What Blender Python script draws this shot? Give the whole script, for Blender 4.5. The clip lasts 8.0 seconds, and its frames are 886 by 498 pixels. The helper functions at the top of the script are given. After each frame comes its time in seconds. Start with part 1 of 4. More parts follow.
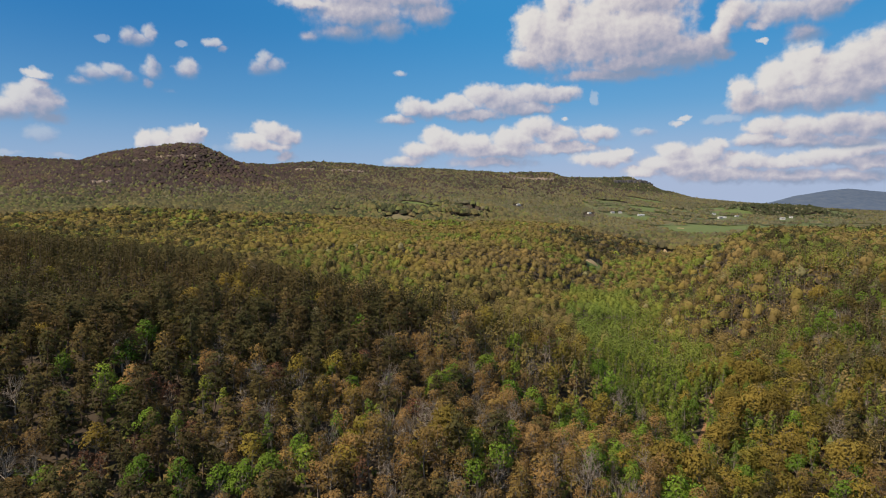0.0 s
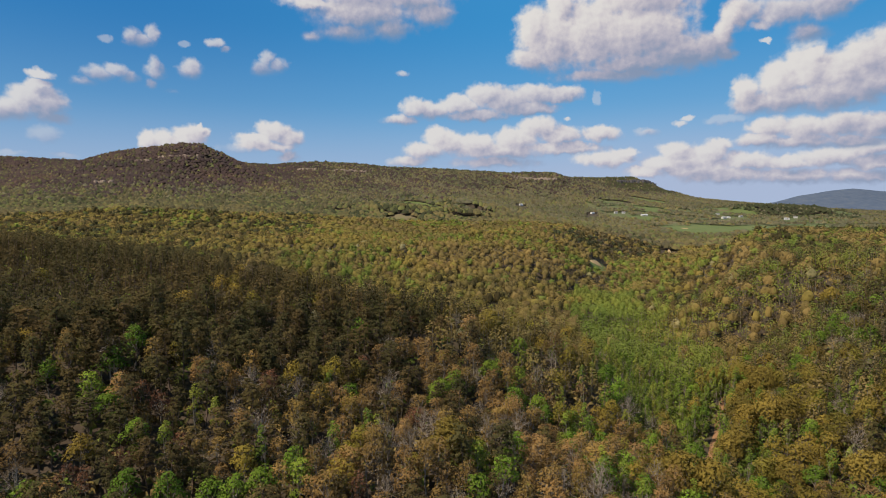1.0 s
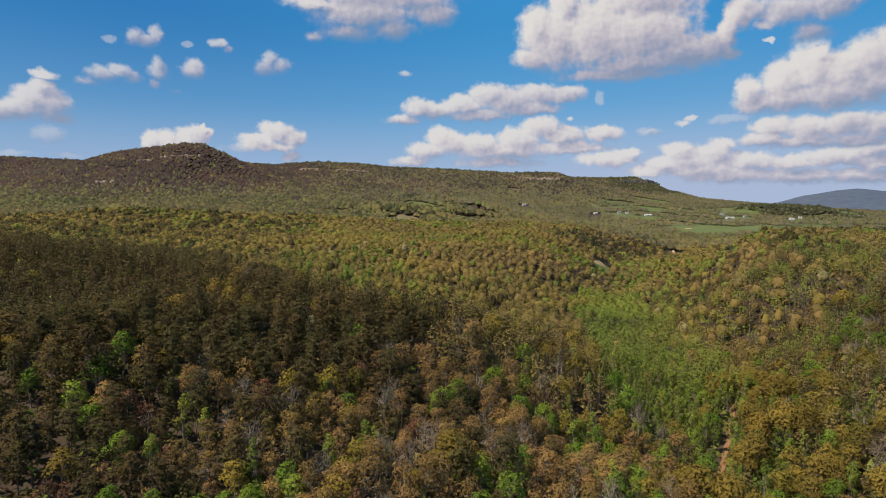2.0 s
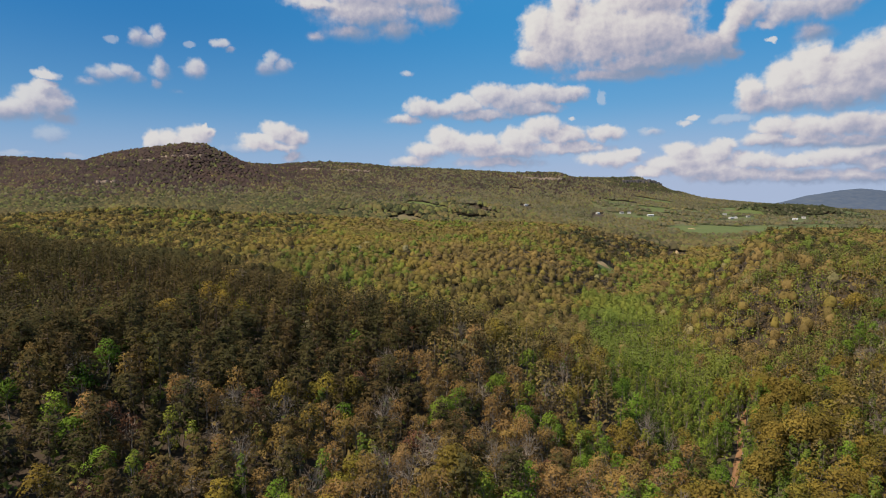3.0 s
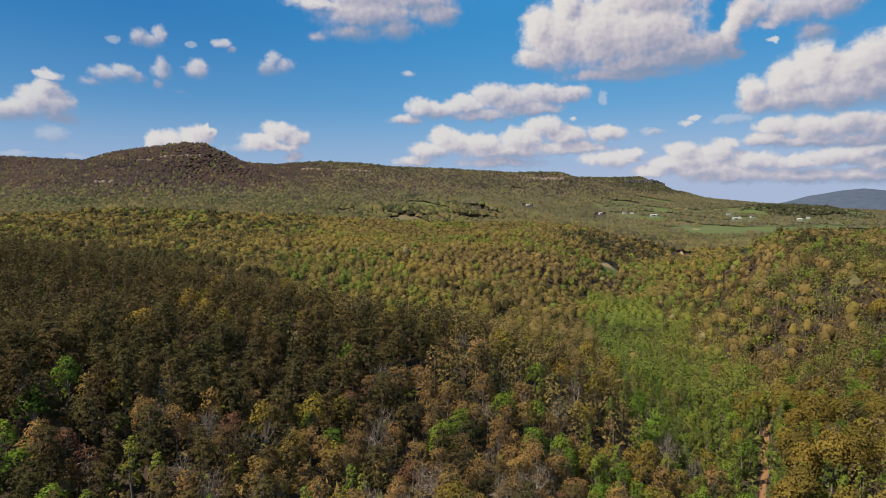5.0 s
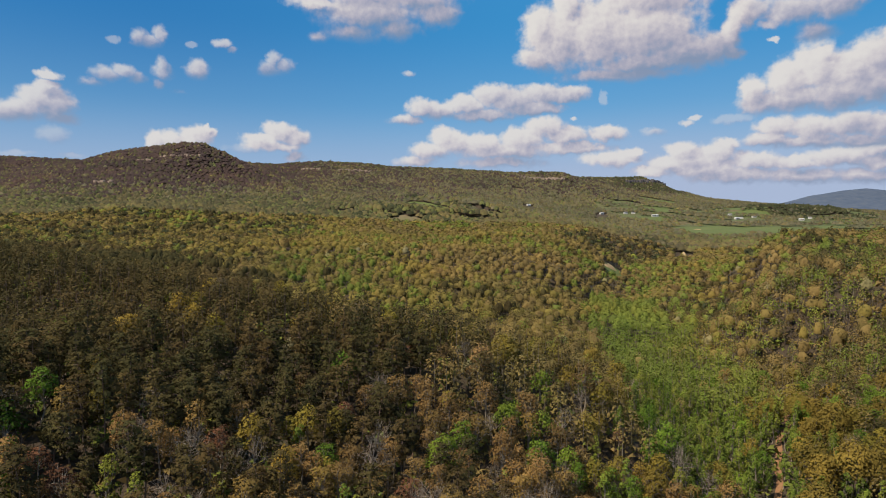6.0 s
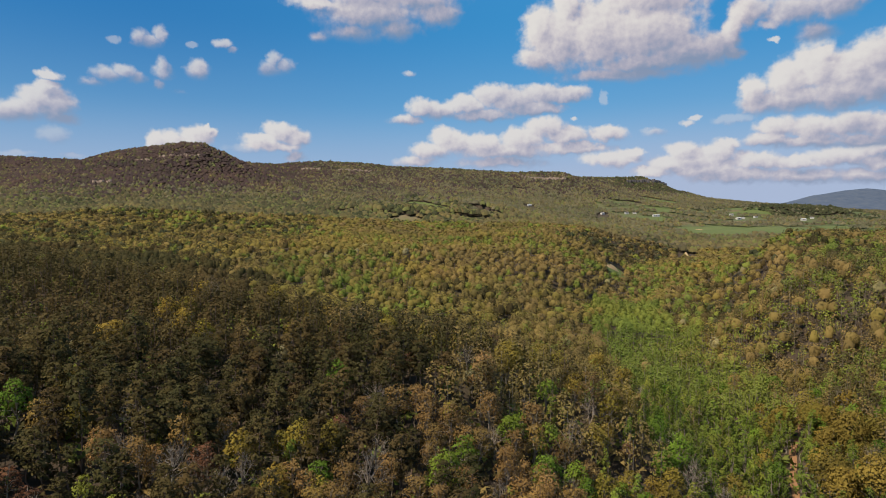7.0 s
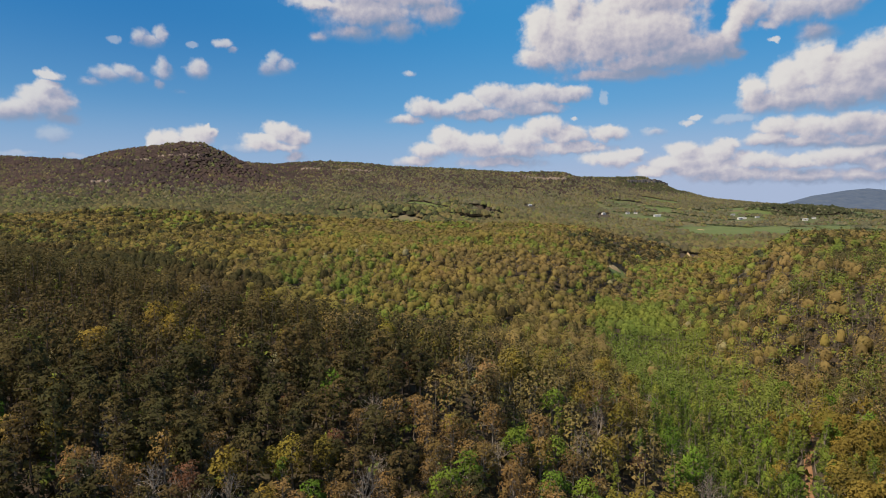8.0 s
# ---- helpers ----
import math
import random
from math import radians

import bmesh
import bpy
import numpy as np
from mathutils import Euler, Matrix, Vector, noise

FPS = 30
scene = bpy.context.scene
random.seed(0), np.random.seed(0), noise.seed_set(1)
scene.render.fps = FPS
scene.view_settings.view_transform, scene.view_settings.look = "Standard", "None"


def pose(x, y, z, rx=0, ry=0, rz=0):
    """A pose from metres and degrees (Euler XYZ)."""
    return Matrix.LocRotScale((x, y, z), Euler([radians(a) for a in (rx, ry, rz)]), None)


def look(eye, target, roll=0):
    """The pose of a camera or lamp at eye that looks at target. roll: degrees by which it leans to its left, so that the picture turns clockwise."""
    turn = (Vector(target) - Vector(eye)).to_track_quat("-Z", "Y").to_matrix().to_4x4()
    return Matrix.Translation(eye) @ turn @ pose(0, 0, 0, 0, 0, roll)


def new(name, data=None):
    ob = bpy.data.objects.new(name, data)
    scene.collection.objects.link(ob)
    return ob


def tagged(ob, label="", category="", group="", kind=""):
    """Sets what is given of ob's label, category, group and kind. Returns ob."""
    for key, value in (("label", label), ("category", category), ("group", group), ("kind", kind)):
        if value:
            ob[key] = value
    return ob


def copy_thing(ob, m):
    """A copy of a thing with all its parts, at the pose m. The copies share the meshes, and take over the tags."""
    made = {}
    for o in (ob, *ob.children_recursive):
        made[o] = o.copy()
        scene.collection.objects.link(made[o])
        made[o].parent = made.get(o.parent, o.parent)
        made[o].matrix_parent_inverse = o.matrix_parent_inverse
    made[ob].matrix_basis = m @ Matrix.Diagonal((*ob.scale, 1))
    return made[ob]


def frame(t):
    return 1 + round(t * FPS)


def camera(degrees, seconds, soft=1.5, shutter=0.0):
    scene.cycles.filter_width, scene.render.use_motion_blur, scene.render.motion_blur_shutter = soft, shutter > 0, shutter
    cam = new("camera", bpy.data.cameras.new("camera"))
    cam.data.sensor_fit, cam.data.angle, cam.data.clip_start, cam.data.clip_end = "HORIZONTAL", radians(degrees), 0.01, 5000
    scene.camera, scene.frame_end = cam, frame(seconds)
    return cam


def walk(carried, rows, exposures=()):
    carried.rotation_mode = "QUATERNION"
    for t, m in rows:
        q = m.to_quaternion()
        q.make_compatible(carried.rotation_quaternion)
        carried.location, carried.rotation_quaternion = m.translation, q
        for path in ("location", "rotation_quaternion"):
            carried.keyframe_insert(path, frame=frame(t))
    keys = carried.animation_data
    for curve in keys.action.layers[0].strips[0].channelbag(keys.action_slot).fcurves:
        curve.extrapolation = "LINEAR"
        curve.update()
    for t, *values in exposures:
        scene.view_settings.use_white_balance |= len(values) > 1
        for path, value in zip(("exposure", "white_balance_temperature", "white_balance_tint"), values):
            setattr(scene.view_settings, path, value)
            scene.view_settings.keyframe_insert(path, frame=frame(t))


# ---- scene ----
cam = camera(72, 8.0, soft=1.0)

# ---- path: seconds, x, y, z, heading to the right (degrees) ----
TILT = -4.18
PATH = [
    (0.0, -0.50, -0.95, 99.35, 0.70),
    (0.5, -0.45, 2.85, 99.35, 0.60),
    (1.0, -0.38, 6.70, 99.42, 0.47),
    (1.5, -0.25, 10.65, 99.52, 0.34),
    (3.0, 0.12, 22.90, 99.90, 0.07),
    (3.5, 0.25, 27.15, 100.00, 0.04),
    (4.0, 0.32, 31.50, 100.08, 0.02),
    (4.5, 0.36, 35.90, 100.16, -0.02),
    (6.0, 0.30, 49.15, 100.34, -0.09),
    (6.5, 0.20, 53.55, 100.40, -0.10),
    (7.0, 0.08, 57.90, 100.48, -0.12),
    (7.5, -0.05, 62.20, 100.54, -0.13),
    (8.0, -0.15, 66.45, 100.60, -0.14),
]
walk(cam, [(t, pose(x, y, z, 90 + TILT, 0, -turn)) for t, x, y, z, turn in PATH],
     exposures=[(0.0, 1.0), (8.0, 1.0)])

# ---- light ----
SUN_EL, SUN_AZ = 57.0, -110.0     # azimuth from +y towards +x
sun = new("sun", bpy.data.lights.new("sun", "SUN"))
sun.data.energy, sun.data.angle, sun.data.color = 3.35, radians(0.6), (1.0, 0.865, 0.70)
sd = Vector((math.sin(radians(SUN_AZ)) * math.cos(radians(SUN_EL)), math.cos(radians(SUN_AZ)) * math.cos(radians(SUN_EL)), math.sin(radians(SUN_EL))))
sun.matrix_world = look(sd * 1000, (0, 0, 0))


class Nodes:
    """Short hand for node trees: add(type, inputs, attributes) returns the node's first output."""

    def __init__(self, tree):
        self.tree = tree
        tree.nodes.clear()

    def add(self, kind, *inputs, out=0, **attrs):
        n = self.tree.nodes.new(kind)
        for k, v in attrs.items():
            if k == "operation":
                n.operation = v
            elif k == "blend_type":
                n.blend_type = v
            elif k == "data_type":
                n.data_type = v
            elif k == "attribute_name":
                n.attribute_name = v
            elif k == "sky_type":
                n.sky_type = v
            elif k == "feature":
                n.feature = v
            elif k == "interpolation_type":
                n.interpolation_type = v
            elif k == "use_clamp":
                n.use_clamp = v
        for i, v in enumerate(inputs):
            if v is None:
                continue
            if isinstance(v, bpy.types.NodeSocket):
                self.tree.links.new(v, n.inputs[i])
            else:
                n.inputs[i].default_value = v
        return n.outputs[out] if len(n.outputs) else None

    def math(self, op, *inputs, clamp=False):
        return self.add("ShaderNodeMath", *inputs, operation=op, use_clamp=clamp)

    def vec(self, op, *inputs, out=0):
        return self.add("ShaderNodeVectorMath", *inputs, operation=op, out=out)

    def noise(self, vector, scale, detail=4.0, rough=0.55, out=0):
        n = self.tree.nodes.new("ShaderNodeTexNoise")
        if vector is not None:
            self.tree.links.new(vector, n.inputs["Vector"])
        n.inputs["Scale"].default_value, n.inputs["Detail"].default_value = scale, detail
        n.inputs["Roughness"].default_value = rough
        return n.outputs[out] if len(n.outputs) else None

    def ramp(self, value, stops):
        n = self.tree.nodes.new("ShaderNodeValToRGB")
        self.tree.links.new(value, n.inputs[0])
        e = n.color_ramp.elements
        while len(e) < len(stops):
            e.new(0.5)
        for el, (p, c) in zip(e, stops):
            el.position, el.color = p, (*c, 1)
        return n.outputs[0]

    def mix(self, factor, a, b, blend="MIX"):
        n = self.tree.nodes.new("ShaderNodeMix")
        n.data_type, n.blend_type = "RGBA", blend
        for socket, v in ((n.inputs[0], factor), (n.inputs[6], a), (n.inputs[7], b)):
            if isinstance(v, bpy.types.NodeSocket):
                self.tree.links.new(v, socket)
            else:
                socket.default_value = v if isinstance(v, float) else (*v, 1)
        return n.outputs[2]

    def smooth(self, value, low, high):
        n = self.tree.nodes.new("ShaderNodeMapRange")
        n.interpolation_type = "SMOOTHSTEP"
        for i, v in enumerate((value, low, high, 0.0, 1.0)):
            if isinstance(v, bpy.types.NodeSocket):
                self.tree.links.new(v, n.inputs[i])
            else:
                n.inputs[i].default_value = v
        return n.outputs[0]


# cumulus, from the far bank to the near heaps: base and top (degrees up), body, greyness, and puffs (azimuth, elevation, half width, half height)
CLOUD_HAZE_WISPS = (3.1, 13.8, 0.34, 0.0, [(-32.4, 5.5, 1.35, 0.89), (-28.1, 13.2, 0.59, 0.43), (-35.0, 3.9, 1.67, 0.34), (-31.0, 3.9, 1.05, 0.35), (-17.0, 5.0, 3.26, 0.56), (24.9, 7.1, 1.95, 0.52), (14.4, 9.5, 0.55, 0.66), (-22.1, 13.4, 0.6, 0.4)])
CLOUD_BANK = (0.8, 5.7, 0.95, 0.1, [(20.9, 4.8, 1.56, 0.88), (21.6, 4.0, 2.57, 0.98), (23.9, 4.4, 1.74, 1.18), (24.8, 5.0, 1.18, 0.64), (22.8, 3.2, 4.05, 1.09), (26.7, 3.6, 2.38, 0.95), (29.6, 3.4, 2.25, 0.72), (32.6, 3.8, 2.53, 0.89), (35.1, 4.3, 1.99, 0.77), (35.5, 3.2, 1.97, 0.77), (20.0, 3.6, 2.1, 0.89), (30.0, 2.3, 4.48, 0.82), (34.5, 2.2, 3.65, 0.78), (25.0, 2.4, 4.41, 0.86), (18.6, 2.9, 1.82, 0.62), (15.2, 4.1, 3.05, 0.85), (16.8, 4.6, 1.31, 0.56)])
CLOUD_LOW_MID = (3.1, 8.2, 0.97, 0.0, [(-0.2, 6.3, 1.42, 0.93), (0.9, 5.8, 2.49, 1.16), (-1.2, 5.0, 2.49, 1.05), (3.5, 5.7, 2.37, 1.05), (9.2, 7.0, 2.2, 1.2), (7.2, 6.0, 2.45, 1.27), (11.2, 6.2, 2.28, 0.97), (14.7, 6.3, 2.22, 0.84), (5.6, 5.0, 5.58, 1.05), (11.5, 5.1, 4.28, 0.69), (-2.7, 4.0, 2.26, 0.7), (5.1, 3.9, 5.01, 0.7)])
CLOUD_HILL_WEST = (3.5, 6.9, 0.97, -0.05, [(-25.1, 5.4, 1.03, 1.01), (-23.9, 5.5, 1.58, 1.02), (-21.9, 5.8, 1.63, 1.15), (-20.7, 6.1, 0.77, 0.63), (-21.2, 6.5, 0.49, 0.4)])
CLOUD_HILL_MID = (3.6, 7.5, 0.95, 0.0, [(-15.0, 6.5, 1.88, 1.01), (-16.5, 5.8, 1.97, 0.77), (-13.5, 6.0, 1.55, 0.9), (-13.6, 4.3, 1.07, 0.67), (-15.6, 5.2, 2.93, 0.54)])
CLOUD_ROW_EAST = (4.2, 7.4, 0.97, 0.1, [(28.2, 6.3, 1.84, 0.97), (27.5, 5.3, 1.96, 0.73), (31.0, 6.1, 2.61, 1.15), (33.3, 6.2, 2.49, 1.21), (35.6, 6.0, 2.04, 1.18), (30.7, 5.0, 4.04, 0.7), (34.2, 4.8, 3.33, 0.68)])
CLOUD_ROW_MID = (7.1, 11.2, 0.93, 0.1, [(-2.3, 8.9, 1.54, 1.08), (-3.5, 7.8, 2.12, 0.57), (-0.7, 8.6, 2.48, 1.03), (2.0, 9.1, 2.48, 1.02), (4.4, 10.0, 2.35, 1.24), (6.2, 9.5, 3.04, 1.3), (9.1, 9.9, 2.65, 1.06), (11.2, 9.9, 2.39, 0.83), (3.5, 8.2, 4.24, 0.69), (8.1, 8.7, 3.59, 0.79)])
CLOUD_WEST = (6.1, 10.4, 0.88, 0.08, [(-32.8, 9.1, 1.17, 0.67), (-33.4, 8.2, 1.65, 1.24), (-34.6, 7.1, 1.85, 1.14), (-32.3, 7.7, 1.69, 1.75), (-35.6, 6.8, 1.64, 0.94), (-31.6, 6.8, 1.55, 0.69), (-32.6, 9.9, 1.09, 0.48)])
CLOUD_WEST_SMALL = (9.5, 12.4, 0.7, 0.24, [(-29.7, 9.7, 1.16, 0.44), (-28.5, 10.4, 1.36, 0.74), (-27.3, 10.8, 1.02, 0.75), (-26.5, 10.3, 0.94, 0.6), (-24.2, 11.5, 0.73, 0.86), (-24.4, 10.8, 1.07, 0.82), (-24.8, 9.9, 0.68, 0.51), (-23.1, 9.2, 0.9, 0.37)])
CLOUD_PUFF_ROUND = (10.5, 12.4, 0.8, 0.14, [(-21.7, 11.4, 1.19, 1.04)])
CLOUD_WEST_HIGH = (12.6, 14.8, 0.7, 0.26, [(-26.0, 13.5, 0.91, 0.83), (-24.5, 13.9, 0.72, 0.94), (-25.3, 13.2, 1.12, 0.63), (-19.6, 13.7, 0.89, 0.43), (-18.9, 13.3, 0.56, 0.33)])
CLOUD_PUFF_MID = (11.2, 13.6, 0.66, 0.26, [(-15.3, 12.6, 0.76, 1.01), (-15.6, 11.8, 1.28, 0.91), (-14.4, 12.1, 1.06, 0.8), (-3.2, 11.8, 0.69, 0.29)])
CLOUD_LOOSE = (5.9, 13.4, 0.8, 0.1, [(18.8, 6.2, 1.36, 0.53), (21.5, 7.0, 0.65, 0.4), (22.0, 7.4, 0.54, 0.28), (27.8, 13.1, 0.39, 0.31), (11.8, 7.6, 0.42, 0.3)])
CLOUD_EAST = (6.7, 13.4, 0.98, -0.05, [(26.5, 9.3, 1.32, 1.42), (27.1, 8.3, 2.15, 1.22), (28.9, 9.9, 1.99, 2.17), (30.8, 10.6, 2.08, 2.31), (29.4, 8.4, 3.68, 1.49), (33.1, 10.3, 2.4, 1.88), (34.6, 11.0, 2.07, 2.07), (36.0, 11.2, 2.0, 2.25), (32.5, 8.5, 3.03, 1.83), (34.8, 8.9, 2.47, 1.87), (31.2, 11.7, 1.12, 0.66)])
CLOUD_EAST_HIGH = (12.4, 16.9, 0.92, 0.28, [(29.1, 15.2, 3.66, 1.4), (31.9, 15.2, 2.53, 1.45), (30.8, 13.3, 1.73, 1.12), (26.3, 15.7, 1.97, 1.24), (33.0, 15.3, 1.73, 0.81), (27.5, 14.4, 1.2, 0.57)])
CLOUD_TOP_MID = (14.2, 20.1, 0.94, 0.2, [(-11.5, 17.4, 3.36, 0.76), (-6.9, 17.0, 6.32, 1.97), (-8.4, 15.2, 3.32, 1.06), (-4.3, 15.6, 2.68, 1.27), (-0.6, 16.9, 2.69, 1.46), (-11.4, 14.7, 1.13, 0.68), (-2.8, 18.2, 5.23, 1.54), (-6.9, 18.5, 6.88, 1.62)])
CLOUD_BIG = (10.3, 19.6, 0.99, 0.02, [(8.7, 15.5, 1.95, 2.31), (8.4, 12.9, 2.19, 1.3), (10.6, 14.5, 3.29, 3.6), (11.2, 17.4, 1.69, 1.73), (14.1, 14.7, 4.41, 4.16), (18.0, 14.5, 5.3, 3.79), (17.5, 12.2, 5.99, 1.26), (21.2, 12.8, 3.58, 2.05), (23.6, 12.9, 2.27, 1.71), (24.7, 13.8, 1.06, 1.97), (25.4, 15.4, 1.34, 1.44), (18.3, 17.6, 6.3, 1.96), (24.8, 12.3, 1.16, 0.7), (16.1, 11.3, 7.05, 0.86)])
CLOUDS = [CLOUD_HAZE_WISPS, CLOUD_BANK, CLOUD_LOW_MID, CLOUD_HILL_WEST, CLOUD_HILL_MID, CLOUD_ROW_EAST, CLOUD_ROW_MID, CLOUD_WEST, CLOUD_WEST_SMALL, CLOUD_PUFF_ROUND, CLOUD_WEST_HIGH, CLOUD_PUFF_MID, CLOUD_LOOSE, CLOUD_EAST, CLOUD_EAST_HIGH, CLOUD_TOP_MID, CLOUD_BIG]

world = bpy.data.worlds.new("sky")
scene.world = world
world.use_nodes = True
N = Nodes(world.node_tree)
way = N.add("ShaderNodeTexCoord", out=0)
sky = N.add("ShaderNodeTexSky", sky_type="NISHITA")
sky.node.sun_disc, sky.node.sun_elevation, sky.node.sun_rotation = False, radians(SUN_EL), radians(SUN_AZ)
sky.node.altitude, sky.node.air_density, sky.node.dust_density, sky.node.ozone_density = 300, 1.0, 0.6, 2.0
sep = N.add("ShaderNodeSeparateXYZ", way)
wx, wy, wz = sep.node.outputs
az = N.math("MULTIPLY", N.math("ARCTAN2", wx, wy), 57.29578)
el = N.math("MULTIPLY", N.math("ARCSINE", wz), 57.29578)
plane = N.add("ShaderNodeCombineXYZ", az, el)

# clear air: deep blue above, paling towards the horizon
low = N.math("SUBTRACT", 1.0, N.smooth(el, 0.0, 17.0))
deep = N.mix(0.80, N.mix(1.0, sky, (0.30, 0.74, 1.0), "MULTIPLY"), N.mix(N.smooth(az, -30.0, 12.0), (0.28, 2.0, 5.0), (0.46, 3.0, 6.4)))
haze = N.mix(N.math("MULTIPLY", low, 0.62), deep, N.mix(N.smooth(az, -12.0, 24.0), (2.9, 5.2, 7.4), (3.6, 5.5, 7.4)))
heaven = N.mix(N.math("MULTIPLY", N.math("SUBTRACT", 1.0, N.smooth(el, 1.5, 9.5)), N.math("MULTIPLY_ADD", N.smooth(az, -6.0, 20.0), 0.22, 0.56)), haze, (4.5, 5.0, 6.7))

# cauliflower relief, shared by all the heaps
billow = N.noise(plane, 0.55, 3.0, 0.5, out=1)
ripple = N.noise(plane, 1.9, 3.0, 0.5, out=1)
bent = N.vec("ADD", plane, N.vec("MULTIPLY_ADD", billow, (1.3, 0.9, 0.0), (-0.65, -0.45, 0.0)))
bent = N.vec("ADD", bent, N.vec("MULTIPLY_ADD", ripple, (0.55, 0.45, 0.0), (-0.275, -0.225, 0.0)))
curls = N.noise(plane, 0.9, 2.0, 0.45)
heads = N.noise(plane, 2.1, 3.0, 0.5)
sunward = N.vec("ADD", plane, (-0.30, 0.28, 0.0))
relief = N.math("ADD", N.math("SUBTRACT", heads, N.noise(sunward, 2.1, 3.0, 0.5)), N.math("MULTIPLY", N.math("SUBTRACT", curls, N.noise(N.vec("ADD", plane, (-0.6, 0.55, 0.0)), 0.9, 2.0, 0.45)), 1.2))
rough_edge = N.math("ADD", N.math("MULTIPLY_ADD", curls, 0.56, -0.28), N.math("MULTIPLY_ADD", heads, 0.26, -0.13))


def heap(at, puffs):
    """Distance from a heap of puffs, in puff radii."""
    near = None
    for a, e, w, h in puffs:
        d = N.vec("LENGTH", N.vec("MULTIPLY_ADD", at, (1 / w, 1 / h, 0.0), (-a / w, -e / h, 0.0)), out=1)
        near = d if near is None else N.math("SMOOTH_MIN", near, d, 0.16)
    return near


for base, top, body, grey, puffs in CLOUDS:
    tall = top - base
    near = heap(bent, puffs)
    shift = min(0.9, 0.16 * tall + 0.15)
    turned = heap(N.vec("ADD", bent, (-0.8 * shift, 0.75 * shift, 0.0)), puffs)
    thick = N.math("ADD", N.math("SUBTRACT", 1.0, near), rough_edge)
    up = N.smooth(el, base - 0.1 * tall, base + 0.55 * tall)
    soft = N.math("MULTIPLY_ADD", up, -0.42, 0.84 if grey < 0.12 else 1.05)
    cover = N.math("MULTIPLY", N.smooth(thick, -0.06, soft), N.smooth(el, base - 0.28, base + 0.10 * tall + 0.1))
    lit = N.math("ADD", N.math("MULTIPLY", N.math("SUBTRACT", turned, near), 0.95), N.math("MULTIPLY", relief, 0.48))
    lit = N.math("ADD", lit, N.math("MULTIPLY_ADD", up, 1.05, -0.66 - 1.3 * grey))
    west_edge, east_edge = min(a - w for a, e, w, h in puffs), max(a + w for a, e, w, h in puffs)
    if tall > 2.5:
        # the side turned from the sun
        lit = N.math("SUBTRACT", lit, N.math("MULTIPLY", N.smooth(az, 0.7 * west_edge + 0.3 * east_edge, east_edge), 0.34))
    lit = N.math("SUBTRACT", lit, N.math("MULTIPLY", N.smooth(thick, 0.40, 1.15), 0.42))
    white = N.ramp(N.smooth(lit, -0.80, 0.80), [(0.0, (2.3, 3.0, 4.4)), (0.26, (3.9, 3.9, 4.9)), (0.50, (5.1, 4.85, 5.5)), (0.75, (6.5, 6.1, 6.25)), (1.0, (7.6, 7.3, 7.0))])
    white = N.mix(N.math("MULTIPLY", low, 0.16), white, (5.2, 5.4, 6.6))
    heaven = N.mix(N.math("MULTIPLY", cover, body), heaven, white)

# cumulus added in the unseen sky, its cover raised to fill the shadows
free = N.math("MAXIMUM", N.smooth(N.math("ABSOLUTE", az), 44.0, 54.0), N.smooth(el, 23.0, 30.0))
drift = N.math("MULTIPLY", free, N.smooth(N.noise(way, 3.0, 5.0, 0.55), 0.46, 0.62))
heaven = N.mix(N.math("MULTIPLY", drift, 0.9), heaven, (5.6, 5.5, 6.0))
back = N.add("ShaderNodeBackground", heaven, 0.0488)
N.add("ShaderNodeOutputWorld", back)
world.cycles.sampling_method, world.cycles.sample_map_resolution = "MANUAL", 512


# ---- materials ----
def material(name):
    m = bpy.data.materials.new(name)
    m.use_nodes = True
    return m, Nodes(m.node_tree)


def finish(k, colour, rough=0.8, bump=None, through_light=None, strength=0.4, dist=0.1, gloss=0.25):
    b = k.add("ShaderNodeBsdfPrincipled", colour)
    p = b.node
    p.inputs["Roughness"].default_value = rough
    p.inputs["Specular IOR Level"].default_value = gloss
    if bump is not None:
        bn = k.tree.nodes.new("ShaderNodeBump")
        bn.inputs["Strength"].default_value, bn.inputs["Distance"].default_value = strength, dist
        k.tree.links.new(bump, bn.inputs["Height"])
        k.tree.links.new(bn.outputs[0], p.inputs["Normal"])
    end = b
    if through_light:
        t = k.add("ShaderNodeBsdfTranslucent", colour)
        end = k.add("ShaderNodeMixShader", through_light, b, t)
    k.add("ShaderNodeOutputMaterial", end)


